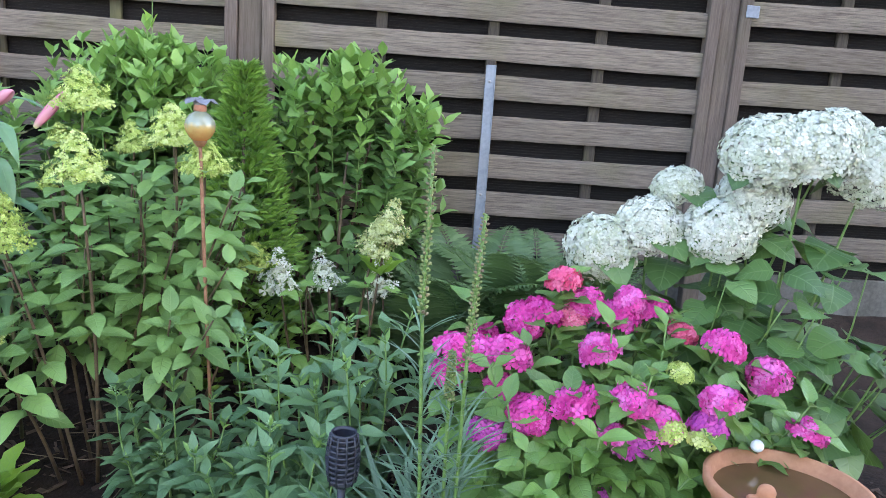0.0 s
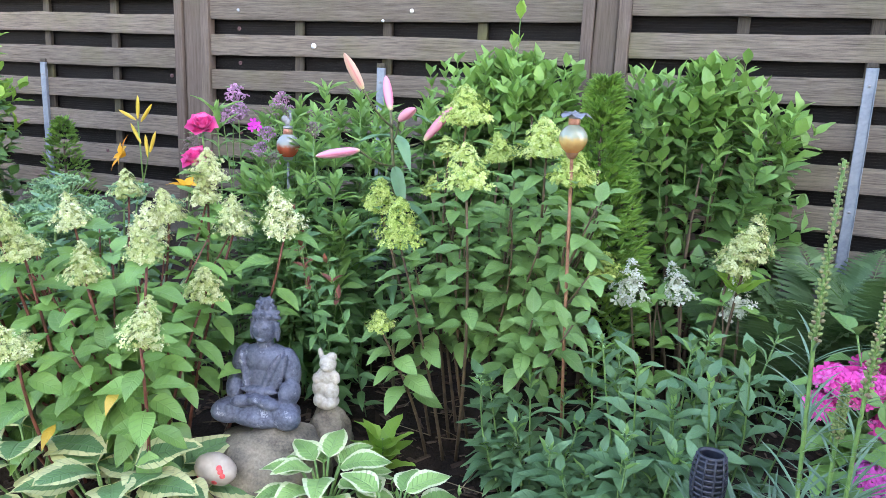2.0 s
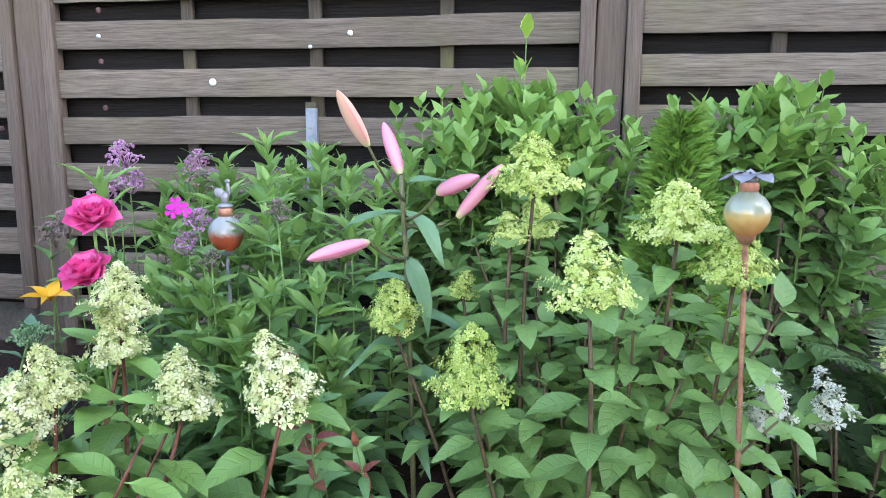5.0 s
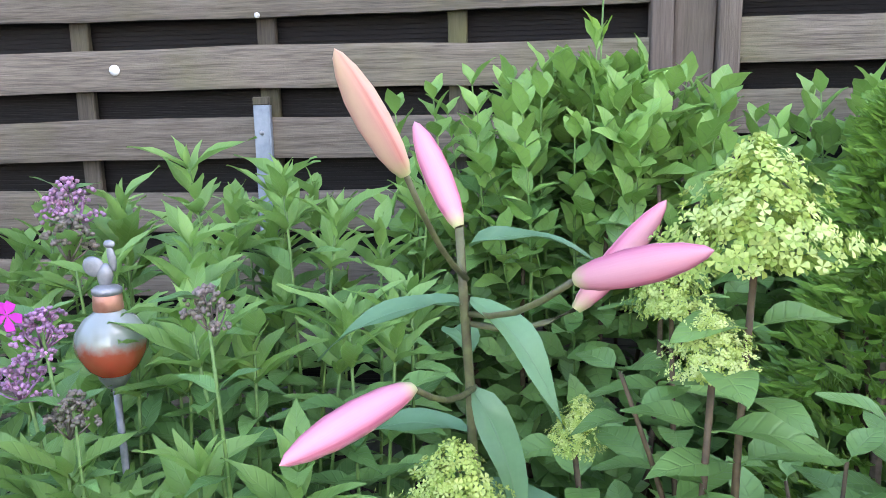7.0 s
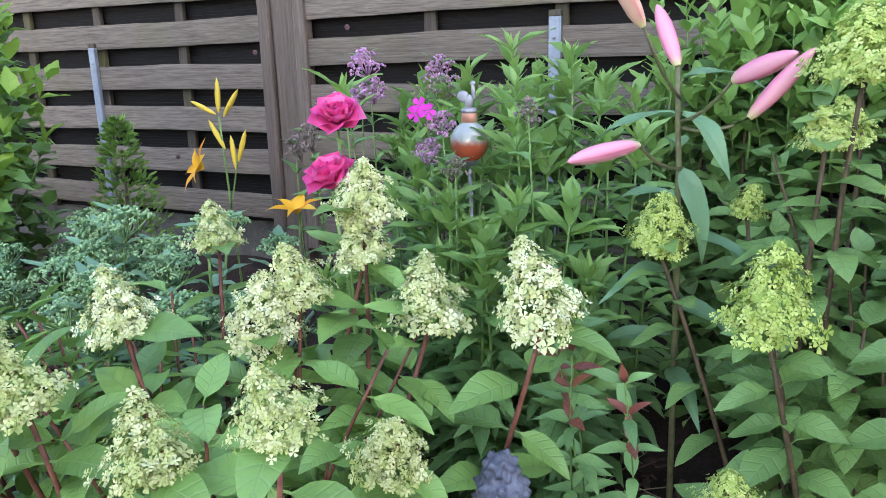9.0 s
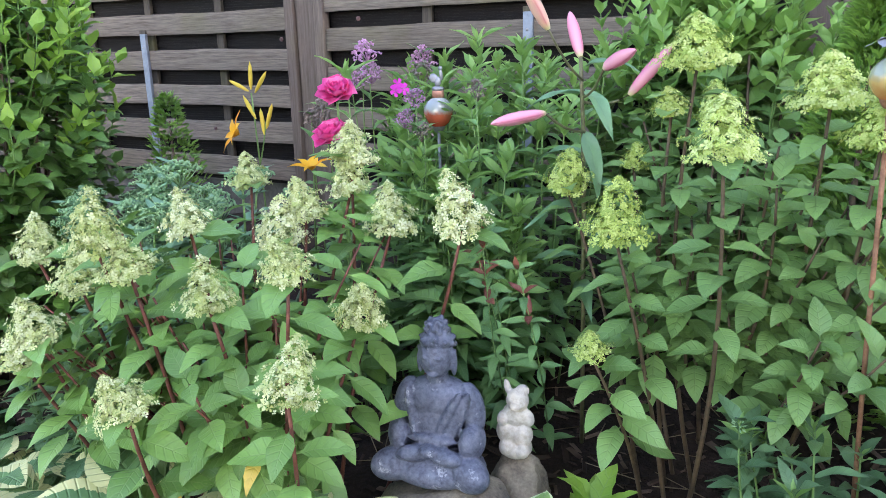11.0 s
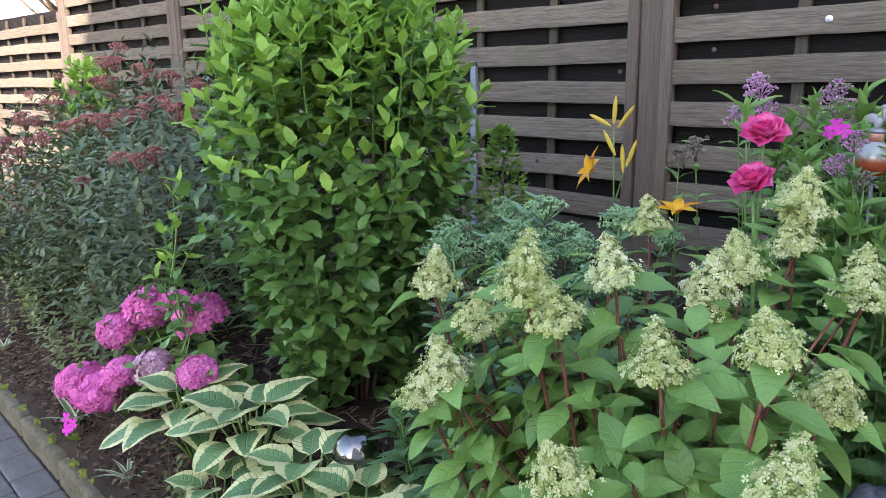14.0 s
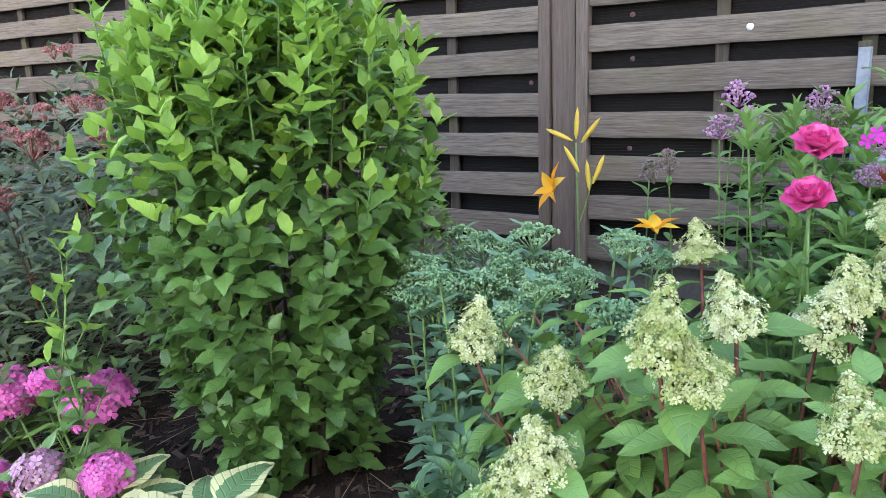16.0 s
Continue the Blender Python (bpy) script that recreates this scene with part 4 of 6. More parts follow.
pk = hydrangea("mophead_hydrangea", "hot pink mophead hydrangea with glossy leaves, low and rounded", (0.45, 1.6), allp, 0.3, "pinkhyd", mesh_cycle, 0.098, STEM_GREEN,
               scatter(44, (0.12, 0.86), (1.33, 1.62), (0.84, 1.05)) + scatter(34, (0.12, 0.86), (1.26, 1.4), (0.62, 0.88)), 260, 5, 0.015, sizes=[RNG.uniform(0.85, 1.15) for _ in allp], start_at=0.66, filler_at=0.6, lean=0.5)
for q in ((0.55, 1.33, 0.88), (0.62, 1.34, 0.86), (0.60, 1.45, 0.96)):
    pk.piece("flower_head", HEAD_GREEN[0], head_pose(Vector(q)), "unopened yellow-green flower head")
pk.finish()

# ---- mauve hydrangea at the left end ----
mv_pos = [(-3.614, 1.120, 0.613), (-3.561, 1.230, 0.687), (-3.383, 1.260, 0.738), (-3.071, 1.200, 0.766), (-2.942, 1.120, 0.641), (-3.385, 1.050, 0.527), (-3.718, 1.000, 0.414), (-3.131, 1.060, 0.621), (-3.470, 0.990, 0.454), (-3.622, 1.200, 0.644)]
mv = hydrangea("mauve_hydrangea", "mauve-pink mophead hydrangea beside the kerb, one head faded", (-3.2, 1.28), mv_pos, 0.3, "pinkhyd",
               [HEAD_MAUVE[k % 3] if k != 7 else HEAD_FADED[0] for k in range(10)], 0.10, STEM_GREEN,
               scatter(16, (-3.5, -2.95), (1.02, 1.35), (0.45, 0.66)), 160, 4, 0.02, sizes=[1.0, 1.2, 0.8, 1.15, 0.85, 1.0, 1.15, 0.95, 1.15, 1.0], start_at=0.6, filler_at=0.5)
mv.finish()


# ---- leafy shrubs ----
def leafy_shrub(name, label, centre, rx, ry, z0, z1, shoots, nodes, length, key, young, cap, shoot=0.24, square=2.6, crown=0.55, branches=14, waist=0.18, leaders=0):
    """Short shoots all over a rounded block, on branches that rise out of one stool; pale young leaves in the crown."""
    foot = Vector((centre[0], centre[1], ground_z(*centre)))
    p = Plant(name, foot, label, "shrub", cap=cap)
    zc, rz = (z0 + z1) / 2, (z1 - z0) / 2
    for i in range(shoots):
        a, h = RNG.uniform(0, 6.283), RNG.uniform(-1, 1) ** 1
        if RNG.random() < 0.25:
            h = 1 - RNG.random() ** 2 * 0.3
        ring = (1 - abs(h) ** square) ** (1 / square) if h > 0 else 1 - waist + waist * (1 + h)
        depth = RNG.uniform(0.62, 1.02) * (1 + 0.10 * noise.noise((3 * math.cos(a) + centre[0], 3 * math.sin(a), 2.5 * h)))
        if h > 0.75:
            ring *= math.sqrt(RNG.random())
        tip = Vector((centre[0] + ring * rx * depth * math.cos(a), centre[1] + ring * ry * depth * math.sin(a), zc + rz * h + RNG.uniform(-0.04, 0.05)))
        out = Vector((math.cos(a) * 0.5 * min(1, ring + 0.2), math.sin(a) * 0.5 * min(1, ring + 0.2), 1.0)).normalized()
        pts = bend(tip - out * shoot * RNG.uniform(0.8, 1.2), tip, 0.05, 5)
        if i < 50:
            p.stem(pts, 0.003, 0.0012, STEM_GREEN)
        leafy(p, pts, nodes, length, key, young if h > 1 - 2 * crown else None, 0.1, 82, 30, 0.78, 2, 90, 0.45 if h > 0.3 else 0.8, 18)
    for i in range(leaders):
        a, r = i * 2.4, math.sqrt((i + 0.5) / leaders) * 0.92
        tip = Vector((centre[0] + r * rx * math.cos(a), centre[1] + r * ry * math.sin(a), z1 - 0.16 * r * r + RNG.uniform(-0.08, 0.10)))
        pts = bend(tip - Vector((0.12 * r * math.cos(a) * rx, 0.12 * r * math.sin(a) * ry, RNG.uniform(0.24, 0.36))), tip, 0.03, 6)
        p.stem(pts, 0.003, 0.0012, STEM_GREEN, "shoot")
        leafy(p, pts, 8, length * 0.92, key, young, 0.12, 74, 26, 0.62, 2, 90, 0.5, 16)
    for i in range(branches):
        a = i * 2.4
        top = Vector((centre[0] + rx * 0.6 * math.cos(a), centre[1] + ry * 0.6 * math.sin(a), zc + rz * RNG.uniform(0.2, 0.7)))
        p.stem(bend((foot.x + 0.08 * math.cos(a), foot.y + 0.06 * math.sin(a), foot.z - 0.02), top, 0.05, 6), 0.008, 0.003, BARK, "branch")
    return p


leafy_shrub("evergreen_shrub", "dense upright green shrub with pale yellow-green new shoots", (-2.76, 1.55), 0.42, 0.44, 0.66, 1.76, 540, 5, 0.085, "shrub", "young", 200, 0.22, 3.2, 0.55, waist=0.45, leaders=70).finish()
leafy_shrub("side_shoot_shrub", "thin side shoots of a green shrub, pale leaves", (-3.02, 1.12), 0.12, 0.1, 0.75, 1.12, 10, 4, 0.06, "shrub", "young", 60, branches=0).finish()
leafy_shrub("fence_shrub", "bright green leafy shrub growing against the fence", (-0.22, 2.56), 0.36, 0.19, 0.78, 1.55, 130, 6, 0.098, "shrub_b", "young_b", 150, 0.28, 3.0, 0.3, leaders=34).finish()
leafy_shrub("fence_shrub", "tall leafy green shrub reaching up the fence post", (-0.86, 2.52), 0.40, 0.21, 0.66, 1.57, 230, 6, 0.092, "shrub_b", "young_b", 150, 0.28, 3.0, 0.3, leaders=34).finish()
tipshoot = Plant("tall_shoot", (-0.86, 2.5, ground_z(-0.86, 2.5)), "single tall green shoot above the fence shrub", "plant")
tp = bend((-0.86, 2.5, 0.6), (-0.84, 2.48, 1.74), 0.01, 8)
tipshoot.stem(tp, 0.003, 0.0015, STEM_GREEN)
leafy(tipshoot, tp, 7, 0.07, "shrub_b", "young", 0.5, 60, 20, 0.9)
tipshoot.finish()


# ---- phlox clump ----
def phlox_clump():
    p = Plant("phlox", (-1.45, 2.2, ground_z(-1.45, 2.2)), "tall phlox clump with narrow leaves, going over", "perennial", cap=200)
    tips = [(-1.43, 2.2, 1.47), (-1.53, 2.2, 1.42), (-1.37, 2.2, 1.41), (-1.30, 2.2, 1.45), (-1.64, 2.2, 1.40), (-1.23, 2.2, 1.39)] + scatter(44, (-1.75, -1.08), (1.95, 2.45), (1.22, 1.44)) + scatter(28, (-1.7, -1.16), (1.8, 2.0), (0.9, 1.22))
    for t in tips:
        t = Vector(t)
        b = Vector((t.x * 0.8 - 0.29 + RNG.uniform(-0.05, 0.05), t.y * 0.8 + 0.43, 0))
        b.z = ground_z(b.x, b.y)
        pts = bend(b, t, 0.03, 7)
        p.stem(pts, 0.0035, 0.002, STEM_GREEN)
        leafy(p, pts, 14, 0.112, "phlox", "phlox_y", 0.15, 82, 52, 0.82, 2, 90, 0.85)
        leafy(p, pts, 4, 0.085, "phlox_y", None, 0.93, 48, 12, 0.55)
    return p


def bud_cluster(n, r, h, material, size=0.006):
    """A loose head of pointed buds."""
    g = Geo()
    tpl = lathe([(0.0001, 0), (size * 0.4, size * 0.5), (size * 0.45, size * 1.4), (0.0001, size * 2.6)], 5)
    for _ in range(n):
        d = Vector((RNG.uniform(-1, 1), RNG.uniform(-1, 1), RNG.uniform(-0.2, 1))).normalized()
        q = Vector((d.x * r, d.y * r, d.z * h)) * RNG.uniform(0.5, 1)
        g.add(tpl, Matrix.Translation(q) @ d.to_track_quat("Z", "Y").to_matrix().to_4x4() @ Matrix.Scale(RNG.uniform(0.7, 1.3), 4))
    return g.mesh("flower_truss", material, True)


def corymb(r, n, material=P_SEDUM, dome=0.024, tuft=0.011):
    """A flat-domed head: many small round bud tufts, each on a short forked stalk."""
    g = Geo()
    bud = lathe([(0.0001, 0), (0.0026, 0.0012), (0.003, 0.0032), (0.0016, 0.0052), (0.0001, 0.006)], 5)
    for i in range(n):
        a, q = i * 2.4, math.sqrt((i + 0.4) / n)
        c = Vector((r * q * math.cos(a), r * q * math.sin(a), 0.012 - dome * q * q + RNG.uniform(-0.004, 0.005)))
        g.add(tube([(0, 0, -0.045), tuple(c * 0.6 + Vector((0, 0, -0.02))), tuple(c)], 0.0016, 0.0011, 4), np.eye(4))
        for k in range(15):
            d = Vector((RNG.uniform(-1, 1), RNG.uniform(-1, 1), RNG.uniform(0.05, 1))).normalized()
            g.add(bud, Matrix.Translation(c + Vector((d.x * tuft, d.y * tuft, d.z * tuft * 0.65))) @ d.to_track_quat("Z", "Y").to_matrix().to_4x4() @ Matrix.Scale(RNG.uniform(0.8, 1.3), 4))
    return g.mesh("flower_truss", material, True)


ph = phlox_clump()
CL_LILAC, CL_SEED = corymb(0.035, 12, P_PHLOX, 0.05, 0.012), corymb(0.026, 9, P_SEED, 0.04, 0.010)
FLOWER5 = tpl_mesh("blossom", petal_flower(0.016, 5, 0.1, 0.8), P_MAGENTA)
for q, me in (((-1.77, 2.15, 1.46), CL_LILAC), ((-1.74, 2.13, 1.40), CL_LILAC), ((-1.80, 2.12, 1.38), CL_LILAC), ((-1.58, 2.15, 1.44), CL_LILAC), ((-1.55, 2.1, 1.40), CL_SEED), ((-1.93, 2.15, 1.29), CL_SEED),
              ((-1.98, 2.16, 1.26), CL_SEED), ((-1.43, 1.85, 1.35), CL_LILAC), ((-1.46, 1.86, 1.30), CL_LILAC), ((-1.27, 1.85, 1.37), CL_SEED), ((-1.40, 1.84, 1.27), CL_SEED)):
    foot = Vector((q[0] + 0.02, q[1] + 0.08, ground_z(q[0], q[1] + 0.08)))
    pts = bend(foot, q, 0.03, 7)
    ph.stem(pts, 0.003, 0.0018, STEM_GREEN)
    leafy(ph, pts, 8, 0.085, "phlox", None, 0.3, 80, 45, 0.6)
    ph.piece("flower_truss", me, head_pose(Vector(q), 0.3, 0.95 if q[1] > 2 else 0.7), "lilac phlox buds" if me is CL_LILAC else "spent brown-violet calyces")
for q in ((-1.455, 1.82, 1.375), (-1.44, 1.82, 1.365), (-1.47, 1.83, 1.36)):
    ph.piece("blossom", FLOWER5, aim(q, (0.2, -0.1, 1), (0.1, -1, 0.2)), "open magenta phlox blossom")
ph.finish()

# red-leaved shoots in front of the phlox
rs = Plant("red_shoots", (-1.14, 1.84, ground_z(-1.14, 1.84)), "thin shoots with dark red drying leaves", "plant")
for t in ((-1.108, 1.501, 1.19), (-1.09, 1.5, 1.10), (-1.03, 1.52, 1.06), (-1.12, 1.5, 1.14)):
    pts = bend((t[0] - 0.05, t[1] + 0.34, ground_z(t[0], t[1] + 0.34)), t, 0.03, 6)
    rs.stem(pts, 0.002, 0.001, STEM_GREEN)
    leafy(rs, pts, 9, 0.075, "phlox", None, 0.1, 80, 60, 0.7)
    leafy(rs, pts, 3, 0.04, "red", None, 0.8, 60, 20, 0.8)
rs.finish()


# ---- lily ----
def bud_mesh(l, r, skin):
    prof = [(max(0.0002, r * 0.35), 0.0), (r * 0.62, l * 0.08), (r * 0.85, l * 0.22), (r * 0.98, l * 0.45), (r * 0.92, l * 0.65), (r * 0.66, l * 0.83), (r * 0.32, l * 0.95), (0.0002, l)]
    v, f, uv = lathe(prof, 18)
    for q in v:
        a = math.atan2(q[1], q[0])
        q[:2] *= 1 + 0.10 * math.cos(3 * a) + 0.035 * math.cos(6 * a)
    return tpl_mesh("bud", (v, f, uv), skin)


lily = Plant("lily", (-1.02, 1.93, ground_z(-1.02, 1.93)), "tall lily with closed pink buds on one stem", "lily")
stem = [(-1.02, 1.93, 0.48), (-1.025, 1.92, 0.85), (-1.03, 1.915, 1.09), (-1.035, 1.91, 1.27), (-1.04, 1.905, 1.36), (-1.043, 1.90, 1.43)]
lily.stem(stem, 0.0058, 0.0042, STEM_LILY, sides=8)
BUDS = (((-1.077, 1.79, 1.487), (-1.122, 1.765, 1.578), (-1.037, 1.905, 1.38)), ((-1.043, 1.90, 1.43), (-1.088, 1.955, 1.525), None), ((-0.935, 1.90, 1.352), (-0.855, 1.91, 1.45), (-1.035, 1.91, 1.335)),
        ((-0.949, 1.755, 1.412), (-0.874, 1.685, 1.445), (-1.036, 1.908, 1.345)), ((-1.073, 1.768, 1.322), (-1.146, 1.665, 1.308), (-1.03, 1.912, 1.27)))
for a, b, j in BUDS:
    a, b = Vector(a), Vector(b)
    lily.piece("bud", bud_mesh((b - a).length * 1.03, 0.0135, L_BUD_BUFF if b.z > 1.55 else L_BUD), Matrix.Translation(a) @ (b - a).to_track_quat("Z", "Y").to_matrix().to_4x4(), "")
    if j:
        lily.stem(bend(j, a, 0, 5, Vector((0, 0, -0.012))), 0.0032, 0.0026, STEM_LILY, "flower_stalk")
for z, way, s in ((1.41, (0.6, 0.0, 0.25), 0.12), (1.35, (-0.8, -0.1, 0.15), 0.16), (1.36, (0.55, -0.5, -0.2), 0.15), (1.27, (0.5, -0.5, -0.6), 0.16), (1.22, (-0.7, 0.2, 0.2), 0.15),
                  (1.16, (0.8, -0.3, 0.15), 0.16), (1.10, (-0.5, -0.6, 0.2), 0.15), (1.04, (0.7, -0.5, 0.2), 0.16), (0.98, (-0.8, -0.2, 0.2), 0.15), (0.92, (0.4, -0.8, 0.2), 0.15), (1.3, (-0.2, 0.7, 0.3), 0.14)):
    lily.leaf("lily", aim((-1.034, 1.91, z), way, (0, -0.2, 1), s))
lily.finish()

# ---- roses ----
def rose_mesh(r):
    g = Geo()
    for ring, (n, tilt, s) in enumerate(((3, 8, 0.55), (4, 18, 0.68), (5, 32, 0.8), (6, 52, 0.85), (7, 76, 0.85))):
        for k in range(n):
            a = 2 * math.pi * (k + 0.5 * (ring % 2)) / n + RNG.uniform(-0.15, 0.15)
            v, f, uv = leaf_tpl(1.15, 2, 5, "round", 0.0, 0.9, -0.15, 0.08)
            way = Vector((math.cos(a) * math.sin(radians(tilt)), math.sin(a) * math.sin(radians(tilt)), math.cos(radians(tilt))))
            g.add((v, f, uv), aim(Vector((0, 0, -0.2 * r)), way, (-math.cos(a), -math.sin(a), 0.4), r * s * 1.15))
    return g.mesh("rose_bloom", P_ROSE, True)


ROSE = rose_mesh(0.052)
rose = Plant("rose_bush", (-1.56, 1.78, ground_z(-1.56, 1.78)), "rose stem with two full deep-pink blooms", "rose")
for q in ((-1.545, 1.70, 1.36), (-1.55, 1.68, 1.265)):
    pts = bend((-1.56, 1.78, ground_z(-1.56, 1.78)), (q[0], q[1], q[2] - 0.02), 0.02, 6)
    rose.stem(pts, 0.004, 0.003, STEM_GREEN)
    leafy(rose, pts, 5, 0.05, "pinkhyd", None, 0.4, 80, 50, 0.7)
    rose.piece("rose_bloom", ROSE, Matrix.Translation(q) @ Vector((RNG.uniform(-0.1, 0.3), -0.55, 0.9)).to_track_quat("Z", "Y").to_matrix().to_4x4(), "deep pink double rose")
rose.finish()

# ---- daylilies ----
def star_mesh(r):
    g = Geo()
    for k in range(6):
        a = math.pi / 3 * k
        v, f, uv = leaf_tpl(0.44 if k % 2 else 0.3, 2, 8, "lance", 0.0, 0.35, 0.55, 0.03)
        g.add((v, f, uv), aim((0, 0, 0), (math.cos(a), math.sin(a), 1.15), (-math.cos(a), -math.sin(a), 1), r))
    return g.mesh("blossom", P_ORANGE, True)


STAR = star_mesh(0.078)
dl = Plant("daylily", (-2.16, 2.15, ground_z(-2.16, 2.15)), "orange-yellow daylily with open blossoms and slim buds", "daylily")
SLIM = tpl_mesh("bud", lathe([(0.002, 0), (0.0055, 0.015), (0.007, 0.045), (0.005, 0.07), (0.0003, 0.085)], 8), P_BUDYEL)
scape = bend((-2.16, 2.15, 0.5), (-2.17, 2.11, 1.33), 0.02, 7)
dl.stem(scape, 0.004, 0.0025, STEM_GREEN, "flower_stalk")
dl.stem(bend((-2.16, 2.11, 1.1), (-2.12, 2.11, 1.24), 0.02, 5), 0.0025, 0.002, STEM_GREEN, "flower_stalk")
dl.stem(bend((-1.97, 2.16, 0.5), (-1.945, 2.11, 1.10), 0.02, 6), 0.0035, 0.0025, STEM_GREEN, "flower_stalk")
dl.piece("blossom", STAR, aim((-2.225, 2.10, 1.20), (0.5, 0.0, 0.6), (-0.45, -0.75, 0.5)), "open orange-yellow daylily blossom")
dl.piece("blossom", STAR, aim((-1.945, 2.10, 1.10), (0.8, 0.3, 0), (-0.1, -0.25, 0.95)), "open orange-yellow daylily blossom")
for a, w in (((-2.18, 2.11, 1.335), (-1, 0, 0.42)), ((-2.155, 2.11, 1.33), (0.6, 0, 0.75)), ((-2.16, 2.11, 1.25), (-0.5, 0, 0.8)), ((-2.12, 2.11, 1.22), (0.35, 0, 0.9)), ((-2.13, 2.11, 1.20), (-0.1, 0, 1)), ((-2.17, 2.11, 1.34), (0.05, 0, 1))):
    dl.piece("bud", SLIM, Matrix.Translation(a) @ Vector(w).to_track_quat("Z", "Y").to_matrix().to_4x4(), "slim orange-yellow bud")
for i in range(16):
    a = i * 0.9
    dl.leaf("blade", aim((-2.16 + 0.03 * math.cos(a), 2.15, 0.52), (math.cos(a) * 0.4, math.sin(a) * 0.4, 1), (-math.cos(a), -math.sin(a), 0.3), RNG.uniform(0.35, 0.5)))
dl.finish()


# ---- sedum ----
def sedum_clump():
    p = Plant("sedum", (-2.2, 1.65, ground_z(-2.2, 1.65)), "blue-green sedum clump with flat budding heads", "sedum", cap=150)
    cl = [corymb(0.052, 17) for _ in range(3)]
    tops = [(-2.257, 1.525, 1.076), (-2.134, 1.754, 1.144), (-1.90, 1.75, 1.14), (-2.17, 1.7, 1.08), (-2.32, 1.55, 1.02), (-2.40, 1.6, 1.02), (-2.05, 1.62, 1.06), (-1.98, 1.9, 1.12), (-2.3, 1.8, 1.1)]
    tops += scatter(26, (-2.45, -1.85), (1.5, 1.95), (0.94, 1.1))
    for i, t in enumerate(tops):
        b = Vector((t[0] * 0.7 - 0.66, t[1] * 0.7 + 0.5, 0))
        b.z = ground_z(b.x, b.y)
        pts = bend(b, t, 0.04, 6)
        p.stem(pts, 0.0045, 0.003, STEM_GREEN)
        leafy(p, pts, 10, 0.082, "sedum", None, 0.15, 84, 58, 0.75, 3, 60)
        p.piece("flower_truss", cl[i % 3], head_pose(Vector(t), 0.2, RNG.uniform(0.8, 1.15)), "flat blue-green bud head")
    return p.finish()


sedum_clump()


# ---- conifers ----
def thuja(place, height, radius, sprays, label, size=0.05, name="conifer"):
    foot = Vector((place[0], place[1], ground_z(*place)))
    p = Plant(name, foot, label, "conifer", cap=90)
    p.stem([foot, foot + Vector((0, 0, height * 0.9))], 0.015, 0.003, BARK, "trunk")
    for _ in range(sprays):
        t = RNG.random() ** 0.8
        a = RNG.uniform(0, 6.283)
        r = radius * (1 - t) ** 0.55 * (0.75 + 0.25 * math.sin(t * 4)) * RNG.uniform(0.55, 1.05) + 0.01
        q = foot + Vector((r * math.cos(a), r * math.sin(a), 0.03 + t * height))
        way = Vector((math.cos(a) * 0.9 + RNG.uniform(-0.6, 0.6), math.sin(a) * 0.9 + RNG.uniform(-0.6, 0.6), RNG.uniform(-0.1, 1.3)))
        for k in (-0.6, -0.25, 0.0, 0.3, 0.65):
            w = way + Vector((-math.sin(a), math.cos(a), 0)) * k
            p.leaf("thuja", aim(q, w, (math.cos(a) + RNG.uniform(-0.8, 0.8), math.sin(a) + RNG.uniform(-0.8, 0.8), RNG.uniform(-0.3, 0.8)), size * RNG.uniform(0.6, 1.2)))
    return p.finish("frond")


thuja((-0.49, 2.22), 0.98, 0.21, 1900, "slim upright dark green conifer", 0.036)
thuja((-2.89, 2.42), 0.70, 0.17, 600, "small dense ball of green conifer by the fence", 0.03)


# ---- hostas ----
def hosta(place, leaves, size, key, label, seed_turn=0.0, rise=0.9, lift=0.05):
    foot = Vector((place[0], place[1], ground_z(*place)))
    p = Plant("hosta", foot, label, "hosta", "hostas along the bed edge")
    for i in range(leaves):
        a = i * 2.4 + seed_turn
        t = i / leaves
        up = rise * (1.25 - 1.1 * t)
        r = size * (0.25 + 0.55 * t)
        q = foot + Vector((math.cos(a) * r, math.sin(a) * r, lift + size * (0.35 + 0.6 * (1 - t))))
        p.stem(bend(foot, q, 0, 5, Vector((0, 0, size * 0.12))), 0.0045, 0.003, STEM_GREEN, "leaf_stalk", 5)
        way = Vector((math.cos(a), math.sin(a), up * 0.6 - 0.1))
        p.leaf(key, aim(q, way, (0, -0.15, 1), size * RNG.uniform(0.8, 1.12)))
    return p.finish()


BIG, LIGHT = "variegated hosta with blue-green leaves edged in cream", "pale green hosta with white-edged leaves"
for q, n, s, k in (((-1.60, 1.12), 16, 0.18, "hosta"), ((-1.34, 1.11), 15, 0.16, "hosta"), ((-1.27, 1.20), 8, 0.14, "hosta"), ((-0.92, 1.33), 20, 0.12, "hosta_w"), ((-0.72, 1.28), 10, 0.12, "hosta_w"),
                   ((-2.62, 1.12), 18, 0.15, "hosta"), ((-2.92, 1.08), 18, 0.15, "hosta"), ((-2.31, 1.10), 15, 0.135, "hosta"), ((-2.1, 1.1), 12, 0.13, "hosta"), ((-2.6, 1.0), 12, 0.12, "hosta"),
                   ((-1.9, 1.12), 10, 0.13, "hosta"), ((0.02, 1.2), 12, 0.11, "hosta_w"), ((-0.15, 1.16), 9, 0.1, "hosta_w"), ((1.0, 1.30), 12, 0.15, "hosta_w"), ((0.46, 1.22), 7, 0.1, "hosta_w")):
    hosta(q, n, s, k, BIG if k == "hosta" else LIGHT, RNG.uniform(0, 6), 0.9, 0.10 if -1.7 < q[0] < -1.3 or q[0] < -1.85 else 0.05)

